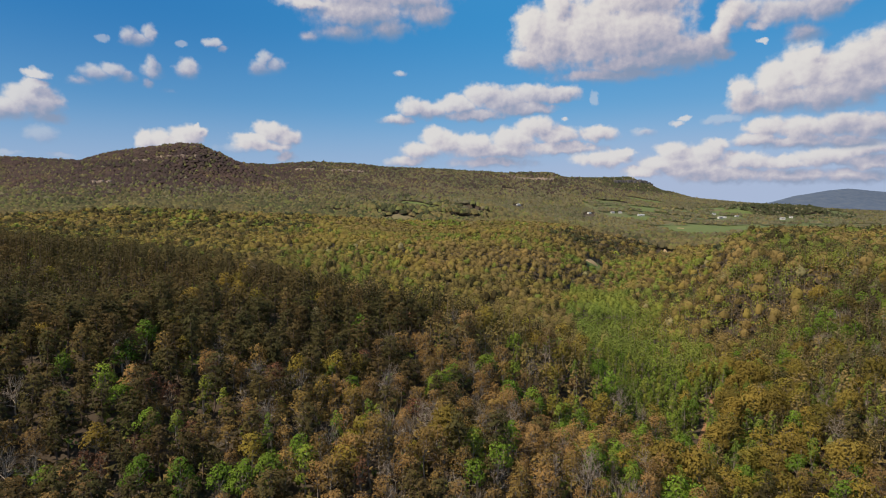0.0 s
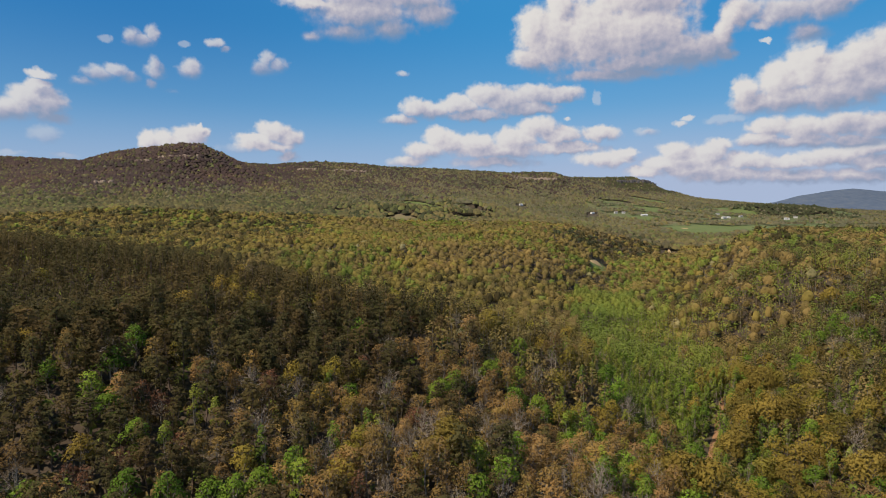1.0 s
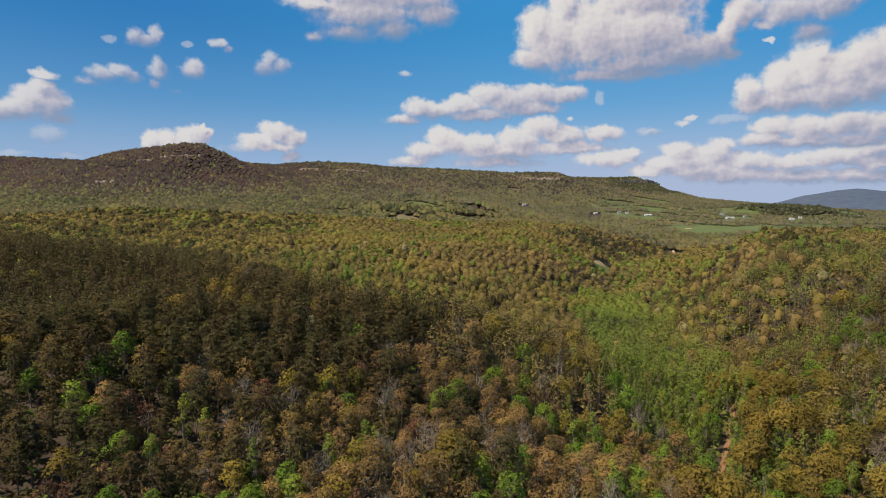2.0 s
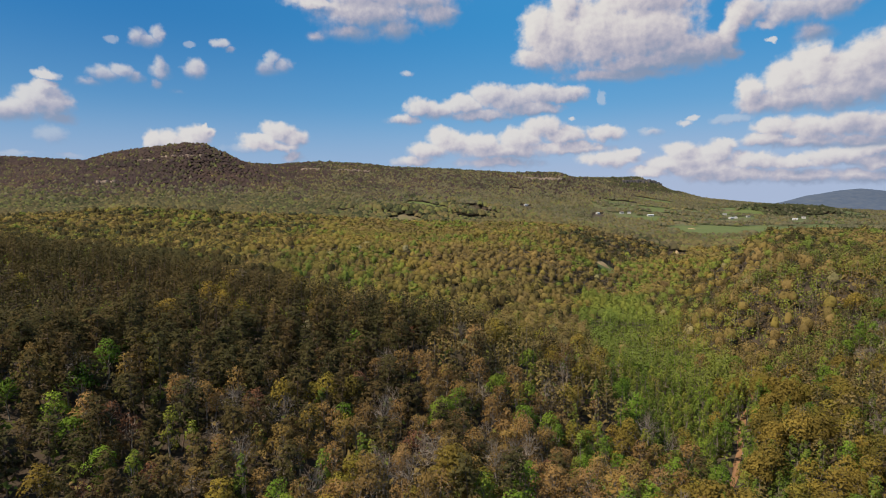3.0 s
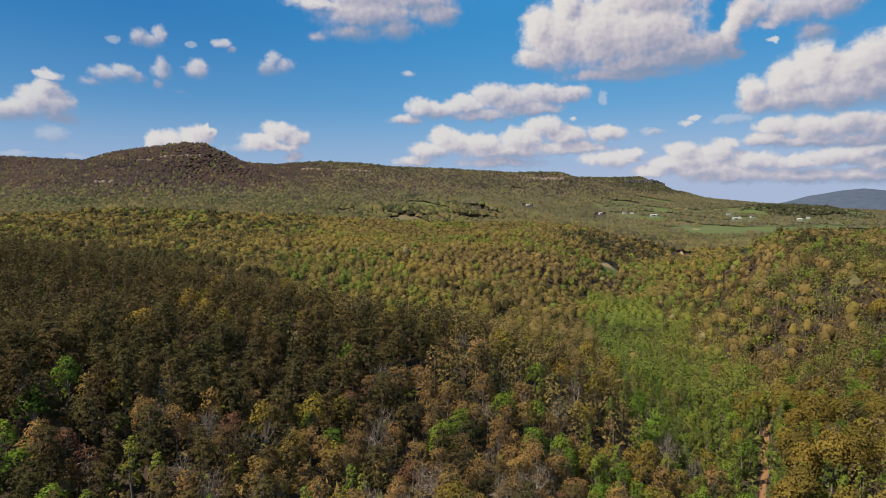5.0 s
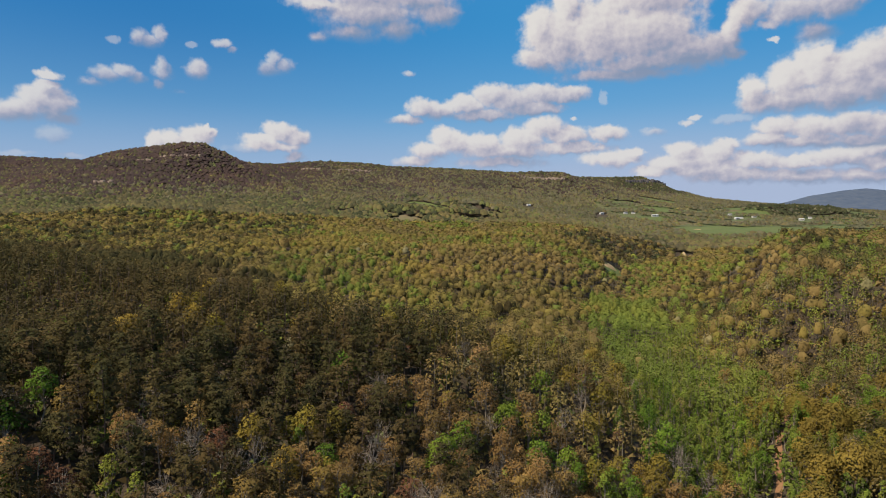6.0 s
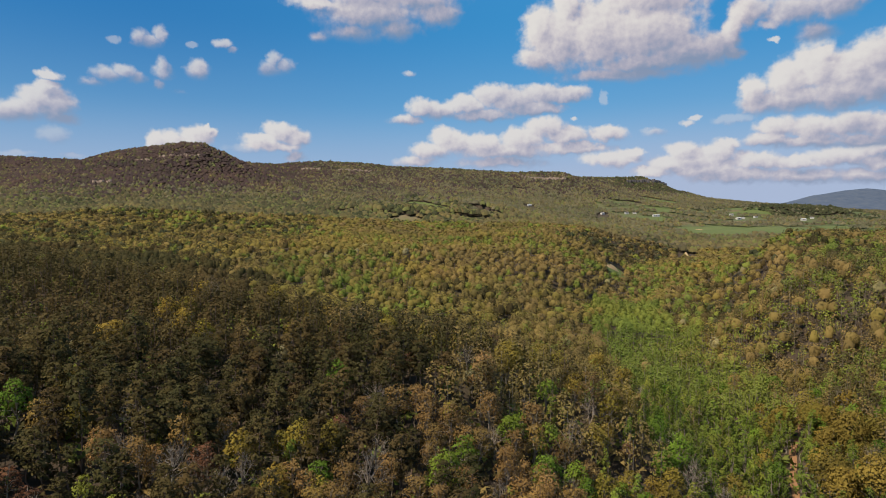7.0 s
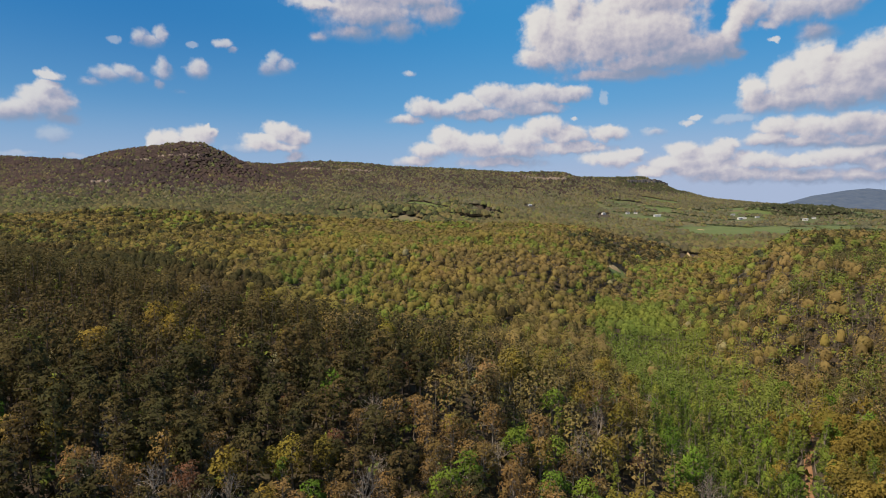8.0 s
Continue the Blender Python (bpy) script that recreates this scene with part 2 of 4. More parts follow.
PALETTE = {
    "pine": [(0.0, (0.056, 0.056, 0.024)), (0.5, (0.072, 0.062, 0.026)), (1.0, (0.094, 0.068, 0.030))],
    "oak": [(0.0, (0.174, 0.158, 0.030)), (0.35, (0.200, 0.162, 0.033)), (0.7, (0.228, 0.164, 0.037)), (1.0, (0.204, 0.178, 0.037))],
    "budding": [(0.0, (0.186, 0.120, 0.048)), (0.4, (0.214, 0.138, 0.057)), (0.7, (0.190, 0.138, 0.044)), (1.0, (0.240, 0.154, 0.070))],
    "leafy": [(0.0, (0.090, 0.158, 0.022)), (0.5, (0.128, 0.204, 0.028)), (1.0, (0.165, 0.222, 0.034))],
    "slender": [(0.0, (0.124, 0.182, 0.032)), (0.5, (0.148, 0.192, 0.034)), (1.0, (0.174, 0.188, 0.036))],
    "bare": [(0.0, (0.098, 0.076, 0.058)), (0.5, (0.116, 0.088, 0.066)), (1.0, (0.108, 0.090, 0.052))],
    "cedar": [(0.0, (0.026, 0.036, 0.024)), (0.5, (0.032, 0.042, 0.026)), (1.0, (0.042, 0.048, 0.028))],
    "heath": [(0.0, (0.054, 0.039, 0.040)), (0.5, (0.064, 0.046, 0.044)), (1.0, (0.074, 0.056, 0.045))],
    "golden": [(0.0, (0.190, 0.148, 0.036)), (0.5, (0.210, 0.158, 0.038)), (1.0, (0.185, 0.155, 0.034))],
    # upland: thin leaf, with distance haze mixed into the colour
    "upland": [(0.0, (0.106, 0.106, 0.072)), (0.4, (0.124, 0.114, 0.082)), (0.7, (0.112, 0.115, 0.074)), (1.0, (0.130, 0.120, 0.086))],
    "maple": [(0.0, (0.118, 0.062, 0.040)), (1.0, (0.150, 0.078, 0.046))],
    "blossom": [(0.0, (0.260, 0.250, 0.120)), (1.0, (0.330, 0.300, 0.190))],
}


def foliage(kind, joined, far=False):
    m, k = material(kind + ("_hazed_woods" if far else "_woods" if joined else "_leaves"))
    pick = k.add("ShaderNodeAttribute", attribute_name="tint", out=2) if joined else k.add("ShaderNodeObjectInfo", out=5)
    stops = PALETTE[kind]
    if joined and kind in ("slender", "cedar", "bare", "upland"):
        stops = [(p, tuple(0.76 * c + 0.20 * o for c, o in zip(col, (0.146, 0.138, 0.054)))) for p, col in stops]
    elif joined and kind not in ("pine", "heath"):
        # in a closed canopy the crowns run together to a common olive
        stops = [(p, tuple(0.50 * c + 0.46 * o for c, o in zip(col, (0.150, 0.137, 0.054)))) for p, col in stops]
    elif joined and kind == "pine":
        # joined pines are a darkened copy: shade put into the leaf colour
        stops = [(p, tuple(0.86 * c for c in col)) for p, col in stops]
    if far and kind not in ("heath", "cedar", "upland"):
        # far crowns drawn to one grey-olive: air haze put into the colour
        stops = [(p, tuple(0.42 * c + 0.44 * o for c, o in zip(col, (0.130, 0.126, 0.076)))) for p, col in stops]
    colour = k.ramp(pick, stops)
    leaf = k.add("ShaderNodeNewGeometry", out=8)
    colour = k.mix(1.0, colour, k.ramp(leaf, [(0.0, (0.85, 0.85, 0.87)), (1.0, (1.15, 1.15, 1.12))]), "MULTIPLY")
    tone = k.math("FRACT", k.math("MULTIPLY", pick, 61.7))
    colour = k.mix(1.0, colour, k.ramp(tone, [(0.0, (0.88, 0.89, 0.90)), (1.0, (1.12, 1.11, 1.09))] if far else [(0.0, (0.84, 0.85, 0.86)), (0.55, (1.0, 1.0, 1.0)), (1.0, (1.18, 1.17, 1.13))] if joined else [(0.0, (0.74, 0.76, 0.78)), (0.55, (1.0, 1.0, 1.0)), (1.0, (1.30, 1.28, 1.22))]), "MULTIPLY")
    geo = k.add("ShaderNodeNewGeometry", out=0)
    wide = k.noise(geo, 0.008, 4.0, 0.6)
    colour = k.mix(1.0, colour, k.ramp(wide, [(0.32, (0.78, 0.82, 0.82)), (0.5, (1.0, 0.98, 0.95)), (0.68, (1.22, 1.14, 1.0))]), "MULTIPLY")
    finish(k, colour, 0.9, through_light=0.26 if joined else 0.36, gloss=0.06)
    return m


LEAVES = {k: foliage(k, False) for k in PALETTE}
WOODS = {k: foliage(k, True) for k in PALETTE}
HAZED = {k: foliage(k, True, True) for k in PALETTE}


def bark(name, dark, light):
    m, k = material(name)
    geo = k.add("ShaderNodeTexCoord", out=3)
    n = k.noise(k.vec("MULTIPLY", geo, (6.0, 6.0, 1.2)), 1.0, 5.0)
    finish(k, k.ramp(n, [(0.3, dark), (0.7, light)]), 0.9, n, strength=0.6, dist=0.05)
    return m


BARK = bark("bark", (0.16, 0.13, 0.10), (0.34, 0.29, 0.23))
PALE_BARK = bark("pale_bark", (0.18, 0.15, 0.12), (0.34, 0.29, 0.23))
PINE_BARK = bark("pine_bark", (0.10, 0.07, 0.055), (0.22, 0.155, 0.115))


def ground_material(name, stops, small=0.6):
    m, k = material(name)
    geo = k.add("ShaderNodeNewGeometry", out=0)
    wide, fine = k.noise(geo, 0.02, 4.0), k.noise(geo, small, 5.0)
    colour = k.ramp(k.math("MULTIPLY_ADD", fine, 0.45, k.math("MULTIPLY", wide, 0.55)), stops)
    finish(k, colour, 0.95, fine, strength=0.5, dist=0.15)
    return m


LITTER = ground_material("leaf_litter", [(0.3, (0.034, 0.025, 0.018)), (0.5, (0.052, 0.038, 0.025)), (0.7, (0.048, 0.046, 0.022))])
GRASS = ground_material("grass", [(0.3, (0.064, 0.088, 0.024)), (0.5, (0.084, 0.108, 0.030)), (0.7, (0.112, 0.116, 0.040))])
DRY = ground_material("dry_grass", [(0.3, (0.105, 0.080, 0.045)), (0.5, (0.140, 0.108, 0.060)), (0.7, (0.118, 0.116, 0.048))])
# woods of the farthest mountain, distance haze painted in as blue-grey
HAZED_WOODS = ground_material("far_woods", [(0.35, (0.048, 0.068, 0.104)), (0.5, (0.060, 0.080, 0.116)), (0.65, (0.074, 0.092, 0.118))], 0.03)
FARMLAND, _k = material("farmland")
_geo = _k.add("ShaderNodeNewGeometry", out=0)
_warp = _k.vec("ADD", _geo, _k.vec("SCALE", _k.noise(_geo, 0.01, 2.0, out=1)))
_warp.node.inputs[1].links[0].from_node.inputs["Scale"].default_value = 40.0
_cell = _k.tree.nodes.new("ShaderNodeTexVoronoi")
_cell.inputs["Scale"].default_value = 0.0075
_k.tree.links.new(_warp, _cell.inputs["Vector"])
_tone = _k.add("ShaderNodeSeparateXYZ", _cell.outputs["Color"])
_colour = _k.ramp(_tone, [(0.0, (0.066, 0.088, 0.030)), (0.3, (0.092, 0.096, 0.040)), (0.55, (0.078, 0.104, 0.034)), (0.8, (0.112, 0.098, 0.048)), (1.0, (0.070, 0.086, 0.034))])
_fine = _k.noise(_geo, 0.15, 5.0)
finish(_k, _k.mix(1.0, _colour, _k.ramp(_fine, [(0.3, (0.75, 0.75, 0.75)), (0.7, (1.2, 1.18, 1.1))]), "MULTIPLY"), 0.95, _fine, strength=0.5, dist=0.2)
DIRT = ground_material("dirt", [(0.3, (0.13, 0.068, 0.032)), (0.6, (0.225, 0.122, 0.058))])
SAND = ground_material("sand", [(0.3, (0.27, 0.19, 0.10)), (0.6, (0.36, 0.27, 0.15))])
# rock of the mesa end, its shade side painted as a darker colour
SHADED_ROCK = ground_material("shaded_sandstone", [(0.3, (0.036, 0.036, 0.042)), (0.6, (0.066, 0.062, 0.064))], 0.2)
CLAPBOARD = ground_material("clapboard", [(0.3, (0.50, 0.49, 0.46)), (0.6, (0.60, 0.59, 0.56))])
TIN = ground_material("tin_roof", [(0.3, (0.40, 0.41, 0.42)), (0.6, (0.54, 0.55, 0.55))])
SHINGLE = ground_material("shingles", [(0.3, (0.14, 0.13, 0.13)), (0.6, (0.22, 0.20, 0.19))])
CHIMNEY = ground_material("chimney_brick", [(0.3, (0.20, 0.10, 0.07)), (0.6, (0.30, 0.16, 0.11))])
DOOR = ground_material("door_paint", [(0.3, (0.16, 0.08, 0.05)), (0.6, (0.22, 0.12, 0.08))])
TRIM = ground_material("white_trim", [(0.3, (0.74, 0.74, 0.72)), (0.6, (0.82, 0.82, 0.80))])
PANE, _k = material("window_glass")
finish(_k, (0.05, 0.06, 0.07, 1.0), 0.08)
ROCK = ground_material("sandstone", [(0.3, (0.10, 0.08, 0.07)), (0.6, (0.24, 0.185, 0.145))])


# ---- land ----
def step(a, b, v):
    s = np.clip((v - a) / (b - a), 0, 1)
    return s * s * (3 - 2 * s)


def waves(x, y, size, seed):
    """Gentle uneven ground: a few crossed swells."""
    rng = np.random.RandomState(seed)
    z = 0
    for i in range(6):
        a, p, s = rng.uniform(0, 6.283), rng.uniform(0, 6.283), size * rng.uniform(0.6, 1.6)
        z = z + np.sin((x * math.cos(a) + y * math.sin(a)) * 6.283 / s + p)
    return z / 6


def ridge(z, x, y, crest, front, back, sharp=1.0):
    """Raises the land z to a ridge: crest is a line of (x, y, height) from west to east; front and back are the widths of its flanks."""
    total, best = 0.0, 0.0
    for (ax, ay, az_), (bx, by, bz) in zip(crest, crest[1:]):
        ux, uy = bx - ax, by - ay
        s = np.clip(((x - ax) * ux + (y - ay) * uy) / (ux * ux + uy * uy), 0, 1)
        dx, dy = x - ax - s * ux, y - ay - s * uy
        w, d = np.where(dy * ux - dx * uy < 0, front, back), np.hypot(dx, dy)
        rise = np.maximum(az_ + s * (bz - az_) - z, 0) * np.exp(-(d / w) ** (1.0 + sharp))
        share = (1 / (d + 12)) ** 5
        best, total = best + rise * share, total + share
    best = best / total
    return z + best


SPUR = [(-700, 480, 100), (-400, 390, 84), (-230, 325, 72), (-140, 290, 66), (-75, 258, 60), (-35, 252, 54), (5, 250, 50), (42, 250, 40), (75, 264, 20)]
SPUR_FOOT = [(-170, 170, 54), (-95, 190, 56), (-55, 182, 45), (-20, 166, 34)]
MID_HILL = [(-150, 780, 46), (-20, 745, 44), (66, 715, 42), (90, 860, 52), (150, 960, 51), (200, 1150, 49), (120, 1350, 52)]
BLUFF = [(60, 700, 36), (110, 672, 32), (150, 655, 22)]
WEST_HILL = [(-1500, 1300, 58), (-1000, 1340, 62), (-800, 1400, 72), (-620, 1420, 88), (-430, 1430, 76), (-260, 1440, 68), (-60, 1400, 54)]
PEAK = [(-1560, 2420, 240), (-1351, 2340, 250), (-1180, 2300, 288), (-1060, 2290, 302), (-936, 2290, 316), (-870, 2290, 313), (-820, 2290, 289), (-740, 2280, 250), (-600, 2200, 190), (-450, 2050, 135)]
LEFT_RIDGE = [(-3600, 2600, 310), (-1962, 2700, 302), (-1586, 2720, 285), (-1250, 2800, 270)]
PLATEAU = [(-1300, 3000, 290), (-950, 3000, 292), (-800, 3000, 285), (-610, 3000, 298), (-430, 3000, 292), (-250, 3000, 274), (44, 3000, 262), (322, 3000, 246), (545, 3000, 248),
           (640, 3060, 226), (820, 3250, 232), (936, 3300, 236), (1043, 3300, 240), (1090, 3300, 222), (1230, 3300, 166), (1395, 3320, 126), (1650, 3400, 106), (1950, 3500, 82)]
FAR_MOUNTAIN = [(2330, 4650, 62), (2480, 4650, 98), (2620, 4650, 126), (2760, 4650, 168), (2880, 4650, 184), (2960, 4650, 202), (3170, 4650, 222), (3350, 4650, 203), (3500, 4650, 192), (4600, 4700, 130)]
PASTURE_RIDGE = [(-110, 1945, 122), (-30, 1790, 109), (50, 1660, 97)]
CLEARING_RIDGE = [(-150, 1432, 82), (-84, 1428, 83), (-25, 1425, 76)]
DARK_KNOLL = [(1260, 2540, 66), (1340, 2520, 74), (1430, 2500, 77), (1530, 2480, 73), (1610, 2460, 62)]

CREEK_Y, CREEK_X = [200, 300, 370, 440, 530, 600, 690, 740, 950, 1080, 1180, 1300], [92, 116, 128, 136, 148, 168, 206, 250, 292, 360, 440, 520]
EAST_Y, EAST_X = [120, 200, 265, 350, 405, 450, 541, 690, 800, 900], [55, 80, 120, 166, 154, 160, 220, 255, 345, 460]


def ground(x, y):
    x, y = np.asarray(x, float), np.asarray(y, float)
    creek = x - np.interp(y, CREEK_Y, CREEK_X)
    # valley floor, the plain beyond it, and the wooded uplands west and east of the creek
    z = 8 - 9 * step(380, 620, y) + 27 * step(1120, 1750, y) + 8 * step(1700, 2500, y)
    west = (1 - np.exp(-np.maximum(-creek - 38, 0) / 150)) * step(330, 600, y)
    z = z + west * (43 - 12 * step(1150, 1700, y))
    z = z + 26 * step(1250, 1800, y) * (1 - step(50, 450, x))
    z = z + (24 + 24 * step(240, 380, y) + 10 * step(580, 760, y)) * step(0, 90, x - np.interp(y, EAST_Y, EAST_X)) * (1 - step(830, 1040, y))
    z = ridge(z, x, y, SPUR, 112, 90)
    z = ridge(z, x, y, SPUR_FOOT, 48, 60)
    z = z - 17 * np.exp(-((x - 44) / 34) ** 2 - ((y - 198) / 32) ** 2)
    z = ridge(z, x, y, MID_HILL, 105, 105)
    z = ridge(z, x, y, BLUFF, 45, 70)
    z = ridge(z, x, y, WEST_HILL, 360, 200)
    z = ridge(z, x, y, DARK_KNOLL, 90, 120)
    z = z - np.clip(z - 5 + 7 * step(500, 700, y), 0, 30) * np.exp(-(creek / (28 + 14 * step(450, 650, y))) ** 2) * (1 - step(1180, 1350, y))
    rough = 1 - 0.75 * step(300, 600, x) * step(1050, 1300, y)
    z = z + 2.0 * waves(x, y, 130, 3) + 6 * waves(x, y, 330, 5) * step(600, 1000, y) * rough
    z = ridge(z, x, y, PASTURE_RIDGE, 55, 160)
    z = ridge(z, x, y, CLEARING_RIDGE, 50, 160)
    m = ridge(z, x, y, PLATEAU, 520, 900, 0.25)
    m = np.maximum(m, ridge(z, x, y, LEFT_RIDGE, 560, 900, 0.3))
    m = np.maximum(m, ridge(z, x, y, PEAK, 430, 400, 0.35))
    return np.maximum(m, ridge(z, x, y, FAR_MOUNTAIN, 420, 500, 0.4))


def shell(verts, faces, name, mats, smooth=True, normals=None):
    """A mesh from numpy arrays of corners and of equal-sided faces."""
    me = bpy.data.meshes.new(name)
    n, k = faces.shape
    me.vertices.add(len(verts))
    me.vertices.foreach_set("co", np.ascontiguousarray(verts, dtype=np.float32).ravel())
    me.loops.add(n * k)
    me.loops.foreach_set("vertex_index", np.ascontiguousarray(faces, dtype=np.int32).ravel())
    me.polygons.add(n)
    me.polygons.foreach_set("loop_start", np.arange(0, n * k, k, dtype=np.int32))
    if smooth:
        me.polygons.foreach_set("use_smooth", np.ones(n, dtype=bool))
    for m in mats:
        me.materials.append(m)
    me.update(calc_edges=True)
    if normals is not None:
        own = me.attributes.new("custom_normal", "FLOAT_VECTOR", "POINT")
        own.data.foreach_set("vector", np.ascontiguousarray(normals, dtype=np.float32).ravel())
    return me


def sheet(xs, ys, lift=0.0):
    gx, gy = np.meshgrid(xs, ys)
    v = np.stack([gx, gy, ground(gx, gy) + lift], -1).reshape(-1, 3)
    i = np.arange(len(v)).reshape(gx.shape)
    return v, np.stack([i[:-1, :-1], i[:-1, 1:], i[1:, 1:], i[1:, :-1]], -1).reshape(-1, 4)


def open_land(x, y):
    """How far the farmed plain is open, from 0 in the woods to 1."""
    knoll = np.exp(-((x - 1435) / 170) ** 4 - ((y - 2490) / 120) ** 4)
    return (1 - knoll) * step(540, 660, x) * step(1470, 1560, y) * (1 - step(2350 + 500 * step(900, 1400, x), 2900 + 250 * step(900, 1400, x), y + 0.1 * x))


u = np.linspace(-1, 1, 281)
xs = 420 * u + 5600 * np.sign(u) * np.abs(u) ** 3.2
w = np.linspace(0, 1, 261)
w2 = np.clip((w - 0.1) / 0.9, 0, 1)
ys = -1200 + 1260 * np.minimum(w / 0.1, 1) + 640 * w2 + 5300 * w2 ** 2.0
me = shell(*sheet(xs, ys), "ground", [LITTER, FARMLAND, HAZED_WOODS])
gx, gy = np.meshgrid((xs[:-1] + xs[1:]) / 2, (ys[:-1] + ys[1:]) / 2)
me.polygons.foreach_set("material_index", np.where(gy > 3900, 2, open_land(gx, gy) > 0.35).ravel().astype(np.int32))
tagged(new("ground", me), "leaf-littered rolling forest ground rising to a wooded plateau", "ground", kind="structure")

# ---- open fields: centre, half sizes, turn, sort ----
FIELDS = [
    (-48, 1680, 150, 24, -61, "green"), (-82, 1352, 34, 34, -5, "dry"), (960, 2780, 95, 80, 0, "green"), (722, 2090, 62, 48, 20, "green"),
    (880, 1675, 275, 150, 0, "green"), (1290, 1850, 190, 62, 4, "green"), (222, 838, 12, 50, -12, "green"), (284, 816, 15, 9, 0, "green"),
    (322, 2683, 34, 24, 0, "dry"), (362, 494, 24, 16, 20, "green"), (1420, 2080, 240, 45, 0, "green"), (1000, 2040, 90, 40, 10, "dry"),
    (840, 2420, 70, 60, 30, "green"), (1180, 2440, 90, 50, -10, "green"),
]


# ground kept free of trees in front of the farms and banks: centre and half sizes
FARMS = [(740, 2192), (689, 2271), (659, 2265), (563, 2231), (1085, 2367), (1020, 2175), (1052, 2207), (1129, 2274), (1254, 2191), (306, 2257), (1339, 2283)]
BANKS = [(223, 866), (467, 1230), (685, 1697)]


def in_fields(x, y, grow=1.0):
    inside = np.zeros(np.shape(x), bool)
    for cx, cy in FARMS + BANKS:
        along = (cy - y) - 20
        inside |= (np.abs(x - cx * (y / cy)) < (22 if cy > 1000 else 10)) & (along > -40) & (along < (150 if cy > 1000 else 95))
    for cx, cy, a, b, turn, _ in FIELDS:
        c, s = math.cos(radians(turn)), math.sin(radians(turn))
        p, q = ((x - cx) * c + (y - cy) * s) / a, (-(x - cx) * s + (y - cy) * c) / b
        inside |= (np.abs(p) ** 3 + np.abs(q) ** 3 + 0.12 * np.sin(x * 0.06) + 0.12 * np.sin(y * 0.09 + 1)) < grow
    return inside


for cx, cy, a, b, turn, sort in FIELDS:
    g = np.linspace(-1.06, 1.06, 25)
    p, q = np.meshgrid(g, g)
    # a square grid drawn in to a field with soft corners
    r = np.maximum((np.abs(p) ** 3 + np.abs(q) ** 3) ** (1 / 3), 1e-6) / np.maximum(np.maximum(np.abs(p), np.abs(q)), 1e-6)
    p, q = p / r, q / r
    c, s = math.cos(radians(turn)), math.sin(radians(turn))
    x, y = cx + p * a * c - q * b * s, cy + p * a * s + q * b * c
    v = np.stack([x, y, ground(x, y) + (0.5 if cy < 900 else 1.6)], -1).reshape(-1, 3)
    i = np.arange(625).reshape(25, 25)
    f = np.stack([i[:-1, :-1], i[:-1, 1:], i[1:, 1:], i[1:, :-1]], -1).reshape(-1, 4)
    ob = new("field", shell(v, f, "field", [GRASS if sort == "green" else DRY]))
    tagged(ob, "fresh green pasture between woods" if sort == "green" else "clearing of pale dry grass in the woods", "field", kind="structure")

# ---- dirt track along the valley floor ----
TRACK = [(80, 188), (90, 207), (98, 222), (104, 233), (112, 248), (122, 264), (132, 281), (140, 292), (150, 312), (160, 350)]


def track_side(x, y):
    """Distance from the middle of the track."""
    d = np.full(np.shape(x), 1e9)
    for (ax, ay), (bx, by) in zip(TRACK, TRACK[1:]):
        ux, uy = bx - ax, by - ay
        s = np.clip(((x - ax) * ux + (y - ay) * uy) / (ux * ux + uy * uy), 0, 1)
        d = np.minimum(d, np.hypot(x - ax - s * ux, y - ay - s * uy))
    return d


ty = np.linspace(TRACK[0][1], TRACK[-1][1], 60)
tx = np.interp(ty, [p[1] for p in TRACK], [p[0] for p in TRACK]) + 0.9 * np.sin(ty * 0.11) + 0.4 * np.sin(ty * 0.31)
off = np.array([-1.5, -0.95, -0.35, 0.35, 0.95, 1.5])
gx, gy = tx[:, None] + off[None, :] * 0.62, ty[:, None] - off[None, :] * 0.33
gz = ground(gx, gy) + 0.30 - 0.10 * np.isin(np.arange(6), (1, 4))[None, :]
v = np.stack([gx, gy, gz], -1).reshape(-1, 3)
i = np.arange(len(v)).reshape(gx.shape)
f = np.stack([i[:-1, :-1], i[:-1, 1:], i[1:, 1:], i[1:, :-1]], -1).reshape(-1, 4)
tagged(new("dirt_track", shell(v, f, "dirt_track", [DIRT])), "orange-brown rutted dirt track through the woods", "track", kind="structure")


# ---- how a tree is grown ----
def tube(points, radii, sides=4):
    """A tapering limb along points."""
    p, r = np.asarray(points, float), np.asarray(radii, float)
    d = np.gradient(p, axis=0) if len(p) > 2 else np.repeat(p[1:] - p[:1], 2, 0)
    d /= np.linalg.norm(d, axis=1, keepdims=True)
    a = np.cross(d, (0.31, 0.94, 0.11))
    a /= np.linalg.norm(a, axis=1, keepdims=True)
    b = np.cross(d, a)
    t = np.arange(sides) * 6.283185 / sides
    v = p[:, None] + r[:, None, None] * (np.cos(t)[None, :, None] * a[:, None] + np.sin(t)[None, :, None] * b[:, None])
    i = np.arange(len(p) * sides).reshape(len(p), sides)
    j = np.roll(i, -1, axis=1)
    return v.reshape(-1, 3), np.stack([i[:-1], j[:-1], j[1:], i[1:]], -1).reshape(-1, 4)


def joined(pieces):
    v, f, n = [], [], 0
    for pv, pf in pieces:
        v.append(pv)
        f.append(pf + n)
        n += len(pv)
    return np.concatenate(v), np.concatenate(f)


